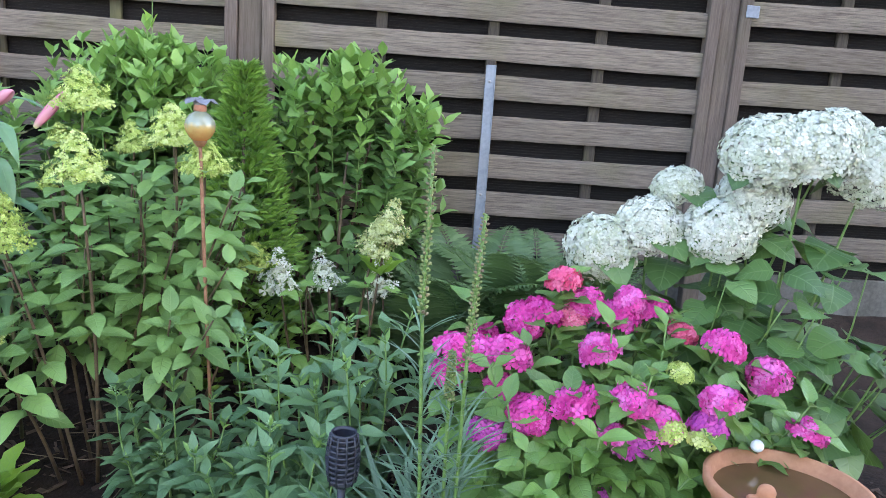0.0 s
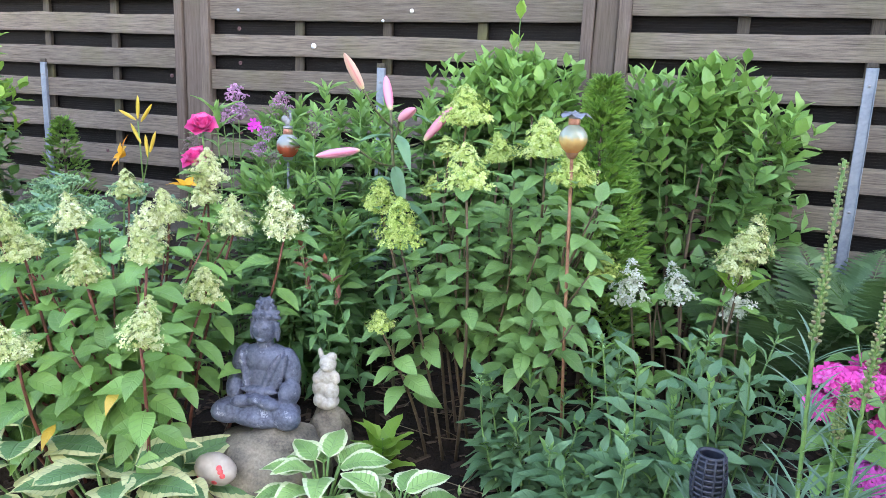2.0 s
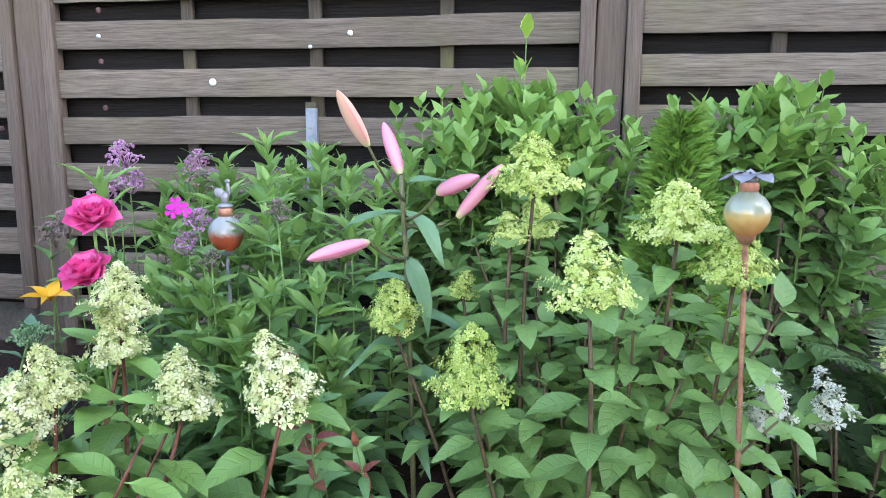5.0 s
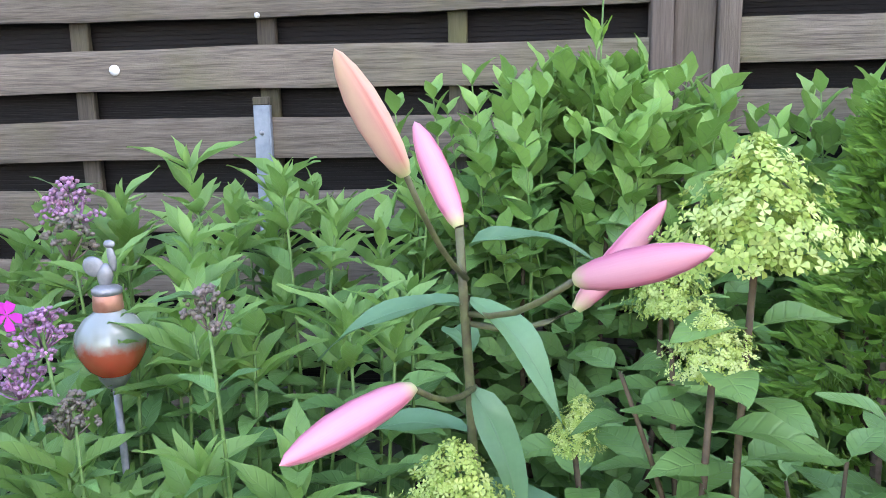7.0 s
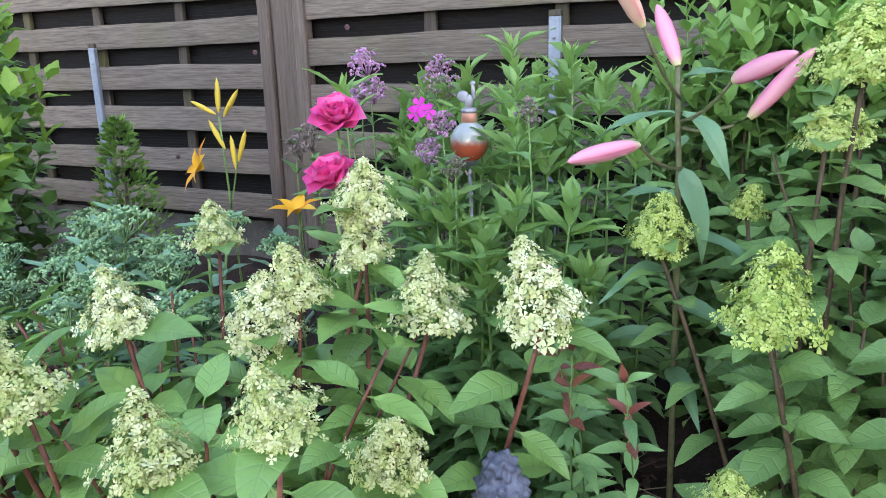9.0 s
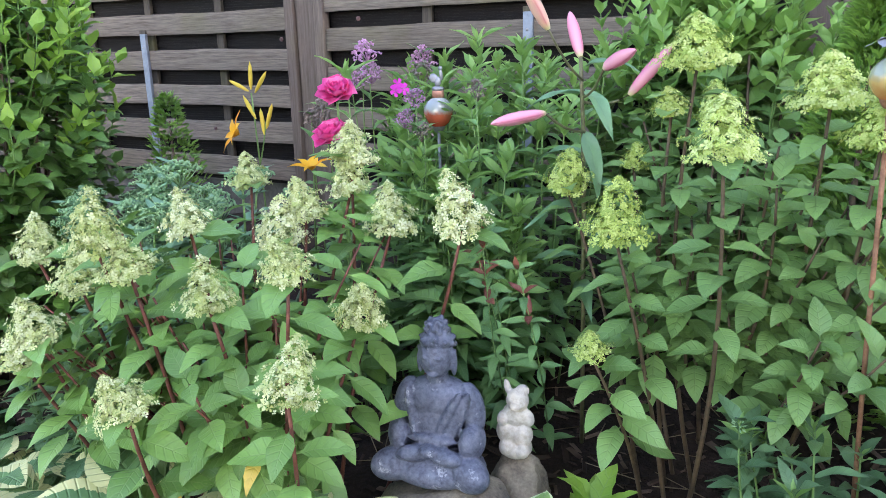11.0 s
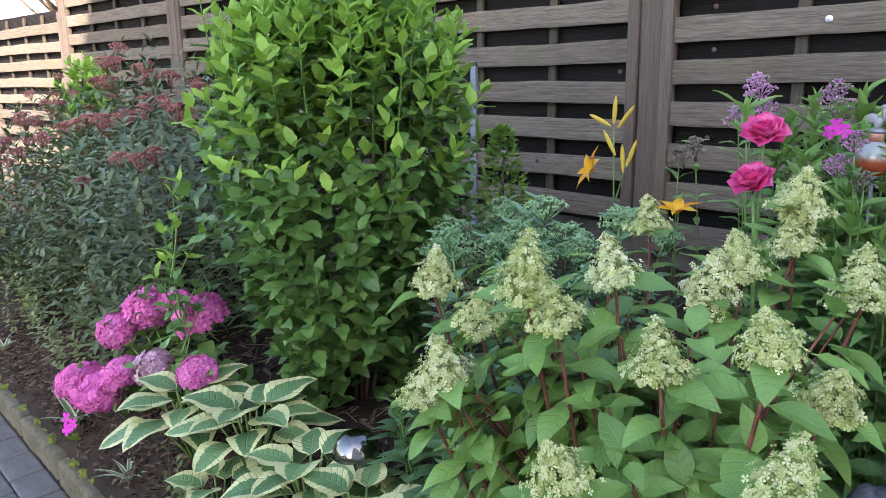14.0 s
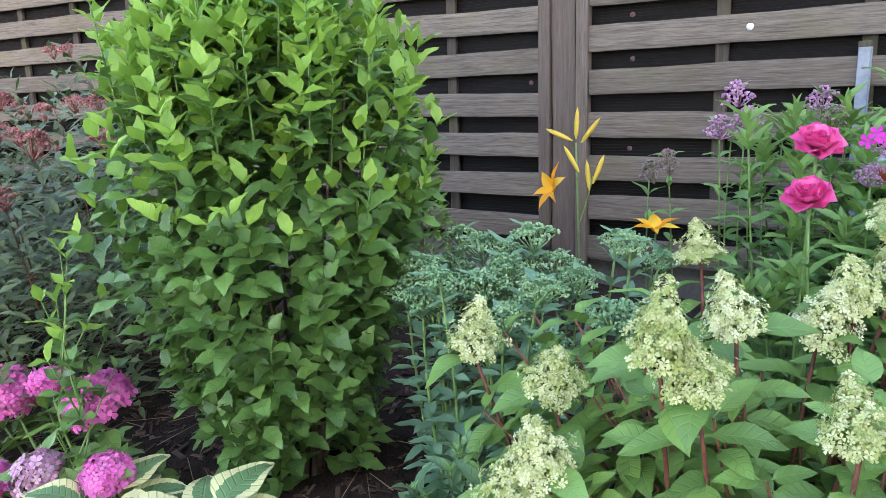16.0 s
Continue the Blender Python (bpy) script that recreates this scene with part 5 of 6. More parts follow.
# fresh green rosette beside the pale figure
ro = Plant("young_plant", (-0.88, 1.56, ground_z(-0.88, 1.56)), "young light green leaf rosette in bare soil", "plant")
for i in range(13):
    a = i * 2.4
    ro.leaf("young", aim((-0.88, 1.56, ground_z(-0.88, 1.56) + 0.03 + 0.006 * i), (math.cos(a), math.sin(a), 0.5 + 0.06 * i), (0, 0, 1), 0.105))
ro.stem([(-0.88, 1.56, ground_z(-0.88, 1.56) - 0.01), (-0.88, 1.56, ground_z(-0.88, 1.56) + 0.12)], 0.004, 0.003, STEM_GREEN)
ro.finish()


for q in ((-0.70, 1.38), (-0.62, 1.38), (-0.75, 1.38)):
    wd = Plant("weed", (q[0], q[1], ground_z(*q)), "small green weed seedling in bare soil", "weed", "weeds in the soil")
    for k in range(4):
        top = Vector((q[0] + RNG.uniform(-0.05, 0.05), q[1] + RNG.uniform(-0.04, 0.04), ground_z(*q) + RNG.uniform(0.04, 0.11)))
        pts = bend((q[0], q[1], ground_z(*q) - 0.005), top, 0.05, 5)
        wd.stem(pts, 0.0016, 0.001, STEM_GREEN)
        leafy(wd, pts, 4, 0.032, "phlox_y", None, 0.3, 80, 40, 0.8)
    wd.finish()


# ---- dark perennials in front of the white panicles ----
def dark_perennial(centre, rx, ry, z, n):
    p = Plant("dark_perennial", (centre[0], centre[1], ground_z(*centre)), "dark blue-green leafy perennial with tight green buds", "perennial", "dark perennials", cap=120)
    bud = bud_cluster(18, 0.010, 0.012, P_SEDUM, 0.0035)
    for i in range(n):
        t = Vector((centre[0] + RNG.uniform(-rx, rx), centre[1] + RNG.uniform(-ry, ry), RNG.uniform(*z)))
        b = Vector((centre[0] + (t.x - centre[0]) * 0.6, centre[1] + (t.y - centre[1]) * 0.6, 0))
        b.z = ground_z(b.x, b.y)
        pts = bend(b, t, 0.06, 6)
        p.stem(pts, 0.003, 0.0018, STEM_GREEN)
        leafy(p, pts, 7, 0.112, "dark", None, 0.2, 84, 42, 0.65, 2)
        leafy(p, pts, 2, 0.045, "phlox_y", None, 0.95, 45, 20, 0.6)
        if i % 3 == 0:
            p.piece("bud_cluster", bud, head_pose(t, 0.3, 1.0))["kind"] = "stuff"
    return p.finish()


dark_perennial((-0.14, 1.66), 0.26, 0.18, (0.78, 1.0), 21)
dark_perennial((-0.46, 1.60), 0.18, 0.12, (0.62, 0.82), 16)
dark_perennial((-0.24, 1.44), 0.2, 0.12, (0.62, 0.8), 13)
dark_perennial((-2.0, 1.28), 0.16, 0.1, (0.62, 0.86), 14)


# ---- liatris ----
def liatris(points, tuft):
    p = Plant("liatris", (tuft[0], tuft[1], ground_z(*tuft)), "blazing star with green bud spikes and grassy leaves", "perennial", cap=200)
    for top, low in points:
        top, low = Vector(top), Vector(low)
        foot = Vector((tuft[0] + (low.x - tuft[0]) * 0.6, tuft[1], ground_z(*tuft)))
        pts = [foot, foot.lerp(low, 0.5) + Vector((0.004, 0, 0)), low, low.lerp(top, 0.5), top]
        p.stem(pts, 0.004, 0.003, STEM_GREEN)
        g = Geo()
        tpl = lathe([(0.0001, 0), (0.0045, 0.003), (0.005, 0.009), (0.0001, 0.014)], 5)
        for i in range(110):
            t = i / 110
            a = i * 2.4
            q = low.lerp(top, t)
            d = Vector((math.cos(a), math.sin(a), 0.6))
            g.add(tpl, p.local(Matrix.Translation(q + d * 0.003) @ d.to_track_quat("Z", "Y").to_matrix().to_4x4() @ Matrix.Scale(0.74 - 0.28 * t, 4)))
        part("bud_spike", g.mesh("bud_spike", P_LIATRIS), p.root, "knobbly green-brown bud spike")["kind"] = "stuff"
        for i in range(70):
            t = RNG.random()
            q, d = along(pts[:3], min(0.99, t))
            a = i * 2.4
            p.leaf("blade", aim(q, (math.cos(a), math.sin(a), 0.9), (-math.cos(a), -math.sin(a), 0.8), 0.13 * (1.2 - 0.7 * t) + 0.03))
    for i in range(150):
        a = RNG.uniform(0, 6.283)
        q = Vector((tuft[0] + RNG.uniform(-0.1, 0.1), tuft[1] + RNG.uniform(-0.06, 0.06), 0))
        q.z = ground_z(q.x, q.y)
        p.leaf("blade", aim(q, (math.cos(a) * 0.5, math.sin(a) * 0.5, 1), (-math.cos(a), -math.sin(a), 0.4), RNG.uniform(0.25, 0.48)))
    return p.finish("blade")


liatris([((0.04, 1.22, 1.42), (0.04, 1.24, 1.12)), ((0.135, 1.22, 1.31), (0.125, 1.24, 1.04)), ((0.10, 1.26, 1.05), (0.10, 1.27, 0.95))], (0.10, 1.26))


# ---- ferns ----
def fern(place, fronds, length):
    foot = Vector((place[0], place[1], ground_z(*place)))
    p = Plant("fern", foot, "feathery green fern at the foot of the fence", "fern", "ferns by the fence", cap=90)
    for i in range(fronds):
        a = i * 2.4 + RNG.uniform(-0.3, 0.3)
        l = length * RNG.uniform(0.75, 1.1)
        tip = foot + Vector((math.cos(a) * l * 0.6, math.sin(a) * l * 0.5, l * 0.62))
        pts = bend(foot, tip, 0, 9, Vector((0, 0, l * 0.18)))
        p.stem(pts, 0.002, 0.0008, STEM_GREEN, "frond_rib", 4)
        for k in range(27):
            t = 0.18 + 0.8 * k / 27
            q, d = along(pts, t)
            side = d.cross(Vector((0, 0, 1))).normalized()
            s = l * 0.24 * math.sin(math.pi * min(1, t * 0.95)) ** 0.7 * (1.15 - t)+ 0.01
            for sg in (-1, 1):
                p.leaf("fern", aim(q, side * sg + d * 0.45, Vector((0, 0, 1)) - d * d.z, s))
    return p.finish("leaflet")


for q, n, l in (((0.26, 2.3), 12, 0.80), ((0.47, 2.36), 12, 0.80), ((0.06, 2.25), 10, 0.66), ((0.66, 2.25), 9, 0.6)):
    fern(q, n, l)


# ---- spirea at the left ----
def spirea():
    p = Plant("spirea", (-4.3, 1.75, ground_z(-4.3, 1.75)), "large arching spirea with dusky pink fading flower heads", "shrub", cap=180)
    cl = [corymb(0.036, 12, P_SPIREA) for _ in range(3)]
    for i in range(560):
        x = RNG.uniform(-6.4, -3.42)
        y = RNG.uniform(1.08, 2.2)
        ztop = 1.66 - 0.10 * max(0, -4.6 - x) - 0.65 * max(0, 1.75 - y)
        t = Vector((x, y, max(0.55, ztop * RNG.uniform(0.5, 1.04))))
        b = t - Vector((RNG.uniform(-0.1, 0.1) + (t.x + 4.5) * 0.12, -0.1, RNG.uniform(0.4, 0.6)))
        b.z = max(b.z, ground_z(b.x, b.y))
        pts = bend(b, t, 0.05, 5)
        if i < 50:
            p.stem(pts, 0.003, 0.0012, STEM_RED)
        leafy(p, pts, 10, 0.088, "spirea", None, 0.1, 82, 48, 0.8, 2, 80, 2, 25)
        if t.z > ztop * 0.86 and i % 2 == 0:
            p.piece("flower_truss", cl[i % 3], head_pose(t, 0.3, RNG.uniform(0.8, 1.3)), "flat dusky pink flower head")
    return p.finish()


spirea()
leafy_shrub("far_shrub", "light green shrub behind the spirea", (-6.6, 2.1), 0.5, 0.3, 0.6, 1.6, 120, 5, 0.1, "shrub_b", "young", 100).finish()


def groundcover(centre, rx, ry, n, label):
    p = Plant("groundcover", (centre[0], centre[1], ground_z(*centre)), label, "plant", cap=80)
    for i in range(n):
        q = Vector((centre[0] + RNG.uniform(-rx, rx), centre[1] + RNG.uniform(-ry, ry), 0))
        q.z = ground_z(q.x, q.y)
        t = q + Vector((RNG.uniform(-0.06, 0.06), RNG.uniform(-0.08, 0.02), RNG.uniform(0.1, 0.32)))
        pts = bend(q, t, 0.06, 5)
        if i < 40:
            p.stem(pts, 0.002, 0.001, STEM_BROWN)
        leafy(p, pts, 7, 0.04, "olive", None, 0.15, 80, 40, 0.7, 2)
    return p.finish()


groundcover((-4.6, 1.25), 0.6, 0.2, 110, "low olive-green scrubby plants in front of the spirea")
groundcover((-2.75, 0.97), 0.14, 0.05, 16, "small trailing green viola plants")

VIOLA = tpl_mesh("viola_flower", petal_flower(0.012, 5, 0.1, 0.85), P_VIOLA)
vi = Plant("viola", (-2.7, 0.97, ground_z(-2.7, 0.97)), "dark red viola with yellow-eyed flowers", "viola")
for q in ((-2.78, 0.93, 0.30), (-2.72, 0.94, 0.26), (-2.4, 0.95, 0.33), (-2.2, 0.96, 0.35), (-2.36, 0.94, 0.28)):
    vi.stem(bend((q[0], q[1] + 0.03, ground_z(q[0], q[1] + 0.03)), q, 0.05, 4), 0.0015, 0.001, STEM_GREEN)
    vi.piece("viola_flower", VIOLA, aim(q, (0, 0.3, 1), (0.2, -1, 0.3)))
vi.finish()
PETUNIA = tpl_mesh("petunia_flower", petal_flower(0.026, 5, 0.2, 0.9), P_MAGENTA)
pe = Plant("petunia", (-3.72, 0.97, ground_z(-3.72, 0.97)), "small magenta bedding flower by the kerb", "flower")
for q in ((-3.72, 0.94, 0.22), (-3.68, 0.95, 0.25), (-3.75, 0.95, 0.25)):
    pe.stem(bend((-3.72, 0.98, ground_z(-3.72, 0.98)), q, 0.03, 4), 0.002, 0.0015, STEM_GREEN)
    pe.piece("petunia_flower", PETUNIA, aim(q, (0, 0.4, 1), (0.4, -1, 0.5)))
for i in range(8):
    pe.leaf("young", aim((-3.72, 0.97, 0.16), (math.cos(i * 2.4), math.sin(i * 2.4), 0.8), (0, 0, 1), 0.05))
pe.finish()


def striped_tuft(place, n, l):
    foot = Vector((place[0], place[1], ground_z(*place)))
    p = Plant("striped_grass", foot, "tuft of white-striped strap leaves by the kerb", "grass", "striped tufts")
    for i in range(n):
        a = i * 2.4
        p.leaf("stripe", aim(foot, (math.cos(a) * 0.7, math.sin(a) * 0.7, 0.9), (-math.cos(a), -math.sin(a), 0.6), l * RNG.uniform(0.7, 1.1)))
    return p.finish("blade")


striped_tuft((-3.78, 0.99), 7, 0.22)
striped_tuft((-3.22, 0.98), 10, 0.15)
striped_tuft((-4.9, 1.0), 9, 0.15)


# ---- ornaments ----
def joined(name, pieces, material, voxel=0.004, label="", category="", soften=2):
    """Soft-edged cast figure: rounded masses melted into one body."""
    bm = bmesh.new()
    for (cx, cy, cz), (sx, sy, sz), rot in pieces:
        m = pose(cx, cy, cz, *rot) @ Matrix.Diagonal((sx, sy, sz, 1))
        bmesh.ops.create_uvsphere(bm, u_segments=24, v_segments=14, radius=1.0, matrix=m)
    ob = new(name, bm_mesh(name, bm, material))
    r = ob.modifiers.new("melt", "REMESH")
    r.mode, r.voxel_size, r.use_smooth_shade = "VOXEL", voxel, True
    s = ob.modifiers.new("soften", "SMOOTH")
    s.iterations, s.factor = soften, 0.5
    return tagged(ob, label, category)


def statue():
    z = [((0, -0.015, 0.035), (0.10, 0.072, 0.036), (0, 0, 0)), ((-0.072, -0.045, 0.042), (0.052, 0.034, 0.034), (0, 0, 35)), ((0.072, -0.045, 0.042), (0.052, 0.034, 0.034), (0, 0, -35)),
         ((0, 0.012, 0.115), (0.058, 0.045, 0.075), (0, 0, 0)), ((0, 0.01, 0.165), (0.070, 0.042, 0.042), (0, 0, 0)), ((-0.066, 0.008, 0.15), (0.025, 0.028, 0.052), (0, 14, 0)), ((0.066, 0.008, 0.15), (0.025, 0.028, 0.052), (0, -14, 0)),
         ((-0.074, -0.018, 0.092), (0.023, 0.036, 0.036), (35, 0, 15)), ((0.074, -0.018, 0.092), (0.023, 0.036, 0.036), (35, 0, -15)), ((-0.03, -0.055, 0.075), (0.036, 0.02, 0.015), (0, 0, 20)), ((0.03, -0.055, 0.075), (0.036, 0.02, 0.015), (0, 0, -20)),
         ((0, -0.058, 0.083), (0.022, 0.018, 0.013), (0, 0, 0)), ((0, 0.004, 0.212), (0.021, 0.021, 0.025), (0, 0, 0)), ((0, -0.002, 0.252), (0.032, 0.034, 0.042), (0, 0, 0)), ((0, -0.030, 0.247), (0.006, 0.009, 0.012), (0, 0, 0)), ((0, -0.028, 0.226), (0.011, 0.008, 0.006), (0, 0, 0)),
         ((-0.034, 0.002, 0.24), (0.006, 0.010, 0.026), (0, 0, 0)), ((0.034, 0.002, 0.24), (0.006, 0.010, 0.026), (0, 0, 0)), ((0, 0.004, 0.283), (0.034, 0.034, 0.020), (0, 0, 0)), ((0, 0.006, 0.306), (0.019, 0.019, 0.02), (0, 0, 0)),
         ((-0.012, -0.03, 0.259), (0.008, 0.006, 0.003), (0, 0, 0)), ((0.012, -0.03, 0.259), (0.008, 0.006, 0.003), (0, 0, 0)),
         ((0.042, -0.022, 0.128), (0.014, 0.012, 0.072), (0, 22, 0)), ((0.024, -0.03, 0.135), (0.01, 0.01, 0.07), (0, 26, 0)), ((-0.045, -0.02, 0.135), (0.010, 0.012, 0.06), (0, -10, 0)), ((0, -0.038, 0.098), (0.05, 0.012, 0.010), (0, 0, 0))]
    for k in range(46):
        t = k / 46
        a = k * 2.4
        h = 0.262 + 0.062 * t
        r = 0.034 * math.sqrt(max(0.05, 1 - ((h - 0.272) / 0.052) ** 2)) if h < 0.295 else 0.021 * math.sqrt(max(0.05, 1 - ((h - 0.306) / 0.022) ** 2))
        if math.sin(a) < -0.45 and h < 0.283:
            continue
        z.append(((r * math.cos(a), 0.004 + r * math.sin(a), h), (0.0055, 0.0055, 0.0055), (0, 0, 0)))
    ob = joined("garden_statue", z, STATUE_STONE, 0.0026, "blue-grey seated meditating stone statue on a boulder", "statue", 1)
    ob.matrix_basis = pose(-1.165, 1.45, 0.635, 0, 0, 10) @ Matrix.Diagonal((1.0, 1.0, 1.02, 1))
    return ob


statue()


def figurine():
    z = [((0, 0, 0.02), (0.034, 0.03, 0.025), (0, 0, 0)), ((-0.012, 0, 0.055), (0.028, 0.026, 0.03), (0, 0, 0)), ((0.014, -0.006, 0.05), (0.022, 0.02, 0.026), (0, 15, 0)), ((0, 0, 0.092), (0.027, 0.023, 0.026), (0, 0, 0)),
         ((-0.022, -0.01, 0.085), (0.014, 0.014, 0.018), (0, 20, 0)), ((0.026, -0.006, 0.09), (0.012, 0.012, 0.018), (0, -20, 0)), ((0.004, -0.004, 0.125), (0.023, 0.022, 0.024), (0, 0, 0)), ((0.004, -0.026, 0.120), (0.011, 0.008, 0.008), (0, 0, 0)),
         ((-0.018, 0.002, 0.148), (0.007, 0.006, 0.018), (0, -12, 0)), ((0.012, 0.004, 0.143), (0.014, 0.012, 0.012), (0, 0, 0)), ((-0.016, -0.02, 0.028), (0.014, 0.016, 0.018), (0, 0, 0)), ((0.018, -0.018, 0.022), (0.014, 0.016, 0.016), (0, 0, 0))]
    ob = joined("garden_figurine", z, PALE_STONE, 0.0024, "small pale weathered stone animal figurine", "figurine", 1)
    ob.matrix_basis = pose(-1.045, 1.555, 0.655, 0, 0, 10)


figurine()


def rock(name, place, size, material, label, category="stone", seed=1.0, rough=0.18, turn=0):
    bm = bmesh.new()
    bmesh.ops.create_icosphere(bm, subdivisions=4, radius=1.0)
    for v in bm.verts:
        k = 1 + rough * noise.noise(v.co * 1.6 + Vector((seed, 0, 0))) + rough * 0.35 * noise.noise(v.co * 5 + Vector((0, seed, 0)))
        v.co = Vector((v.co.x * size[0], v.co.y * size[1], v.co.z * size[2])) * k
    ob = new(name, bm_mesh(name, bm, material))
    ob.matrix_basis = pose(*place, 0, 0, turn)
    return tagged(ob, label, category)


rock("boulder", (-1.13, 1.41, 0.53), (0.175, 0.14, 0.115), GRANITE, "speckled brown-grey boulder under the statue", seed=3.0)
rock("boulder", (-1.04, 1.56, 0.57), (0.06, 0.06, 0.09), GRANITE, "small speckled stone plinth under the figurine", seed=5.0)
peb = rock("painted_stone", (-1.167, 1.250, 0.598), (0.055, 0.035, 0.038), PEBBLE, "beige pebble painted with red dots", "stone", 7.0, 0.06)
dot = tpl_mesh("dot", lathe([(0.0001, 0.002), (0.006, 0.0015), (0.007, 0), (0.0001, -0.004)], 10), RED_PAINT)
for dx, dz in ((0.028, 0.02), (0.038, 0.002), (0.018, -0.016), (0.033, 0.012), (-0.03, -0.018)):
    yy = -0.035 * math.sqrt(max(0.02, 1 - (dx / 0.055) ** 2 - (dz / 0.038) ** 2))
    n = Vector((dx / 0.055 ** 2, yy / 0.035 ** 2, dz / 0.038 ** 2)).normalized()
    part("dot", dot, peb, "red painted dot", Matrix.Translation((dx, yy * 0.99, dz)) @ n.to_track_quat("Z", "Y").to_matrix().to_4x4())
rock("stone_block", (0.2, 2.76, 0.76), (0.10, 0.04, 0.10), CONCRETE, "grey lump of concrete against the fence foot", seed=9.0, rough=0.1)


def solar_orb(place, foot_x, r, glass, fitting, rod, label, crown):
    """A glass orb on a rod: fitting below, ribbed glass, collar and a cut-metal top."""
    x, y, z = place
    e = empty("orb_stake", (x, y, z), label, "garden stake", "glass orb stakes")
    g0 = ground_z(foot_x, y)
    part("rod", tpl_mesh("rod", tube([(foot_x - x, 0.0, g0 - z - 0.05), ((foot_x - x) * 0.4, 0, (g0 - z) * 0.5), (0, 0, -r * 1.05)], 0.0042, 0.0042, 8), rod), e)
    v, f, uv = lathe([(0.012, -1.02 * r), (0.35 * r, -0.97 * r), (0.72 * r, -0.68 * r), (0.95 * r, -0.25 * r), (1.0 * r, 0.08 * r), (0.93 * r, 0.42 * r), (0.7 * r, 0.76 * r), (0.4 * r, 0.97 * r), (0.36 * r, 1.08 * r)], 36)
    for q in v:
        a = math.atan2(q[1], q[0])
        q[:2] *= 1 + 0.018 * math.cos(12 * a)
    body = part("glass", tpl_mesh("glass", (v, f, uv), glass), e)
    part("cup", tpl_mesh("cup", lathe([(0.005, -1.35 * r), (0.25 * r, -1.3 * r), (0.42 * r, -1.05 * r), (0.46 * r, -0.9 * r)], 20), fitting), e)
    part("collar", tpl_mesh("collar", lathe([(0.38 * r, 0.98 * r), (0.42 * r, 1.02 * r), (0.40 * r, 1.42 * r), (0.36 * r, 1.46 * r)], 20), COPPER), body, "copper-coloured collar")
    if crown == "flower":
        g = Geo()
        for k in range(6):
            a = math.pi / 3 * k
            g.add(leaf_tpl(0.8, 2, 5, "round", 0, 0.1, 0.5, 0.05), aim((0, 0, 1.75 * r), (math.cos(a), math.sin(a), 0.25), (0, 0, 1), 1.35 * r))
        part("petal_cap", g.mesh("petal_cap", GREY_METAL), e, "scalloped grey metal cap")
        part("knob", tpl_mesh("knob", lathe([(0.4 * r, 1.4 * r), (0.45 * r, 1.6 * r), (0.2 * r, 1.85 * r), (0.0001, 2.0 * r)], 16), GREY_METAL), e)
    else:
        part("knob", tpl_mesh("knob", lathe([(0.36 * r, 1.44 * r), (0.42 * r, 1.5 * r), (0.42 * r, 1.62 * r), (0.3 * r, 1.7 * r), (0.0001, 1.75 * r)], 18), GREY_METAL), e)
        masses = [((0.0, 0, 2.0 * r), (0.24 * r, 0.12 * r, 0.36 * r), (0, 12, 0)), ((-0.32 * r, 0, 2.25 * r), (0.34 * r, 0.08 * r, 0.3 * r), (0, 20, 0)), ((0.24 * r, 0, 2.5 * r), (0.12 * r, 0.09 * r, 0.4 * r), (0, -8, 0)), ((0.2 * r, 0, 2.9 * r), (0.17 * r, 0.09 * r, 0.13 * r), (0, 0, 0))]
        bm = bmesh.new()
        for c, s, rot in masses:
            bmesh.ops.create_uvsphere(bm, u_segments=16, v_segments=10, radius=1.0, matrix=pose(*c, *rot) @ Matrix.Diagonal((*s, 1)))
        part("bird", bm_mesh("bird", bm, GREY_METAL), e, "small grey metal bird finial")
    return e


ORB_A = orb_glass("amber_lustre_glass", (0.42, 0.13, 0.04), (0.52, 0.34, 0.12), (0.26, 0.28, 0.20), -0.033, 0.035)
ORB_B = orb_glass("red_lustre_glass", (0.50, 0.05, 0.025), (0.42, 0.09, 0.05), (0.30, 0.32, 0.30), -0.036, 0.036)
solar_orb((-0.47, 1.69, 1.395), -0.43, 0.034, ORB_A, RUST, RUST, "amber ribbed glass orb on a rusty rod", "flower")
solar_orb((-1.42, 1.95, 1.30), -1.40, 0.037, ORB_B, GREY_METAL, GREY_METAL, "red and silver glass orb on a grey rod", "bird")


def steel_ball():
    g0 = ground_z(-2.235, 1.19)
    e = empty("steel_ball", (-2.235, 1.19, 0.60), "dulled mirror-steel ball standing in the hostas", "garden ball")
    bm = bmesh.new()
    bmesh.ops.create_uvsphere(bm, u_segments=48, v_segments=24, radius=0.06)
    part("ball", bm_mesh("ball", bm, CHROME), e)
    part("stand", tpl_mesh("stand", tube([(0, 0, g0 - 0.64), (0, 0, -0.05)], 0.008, 0.008, 8), GREY_METAL), e)
    return e


steel_ball()


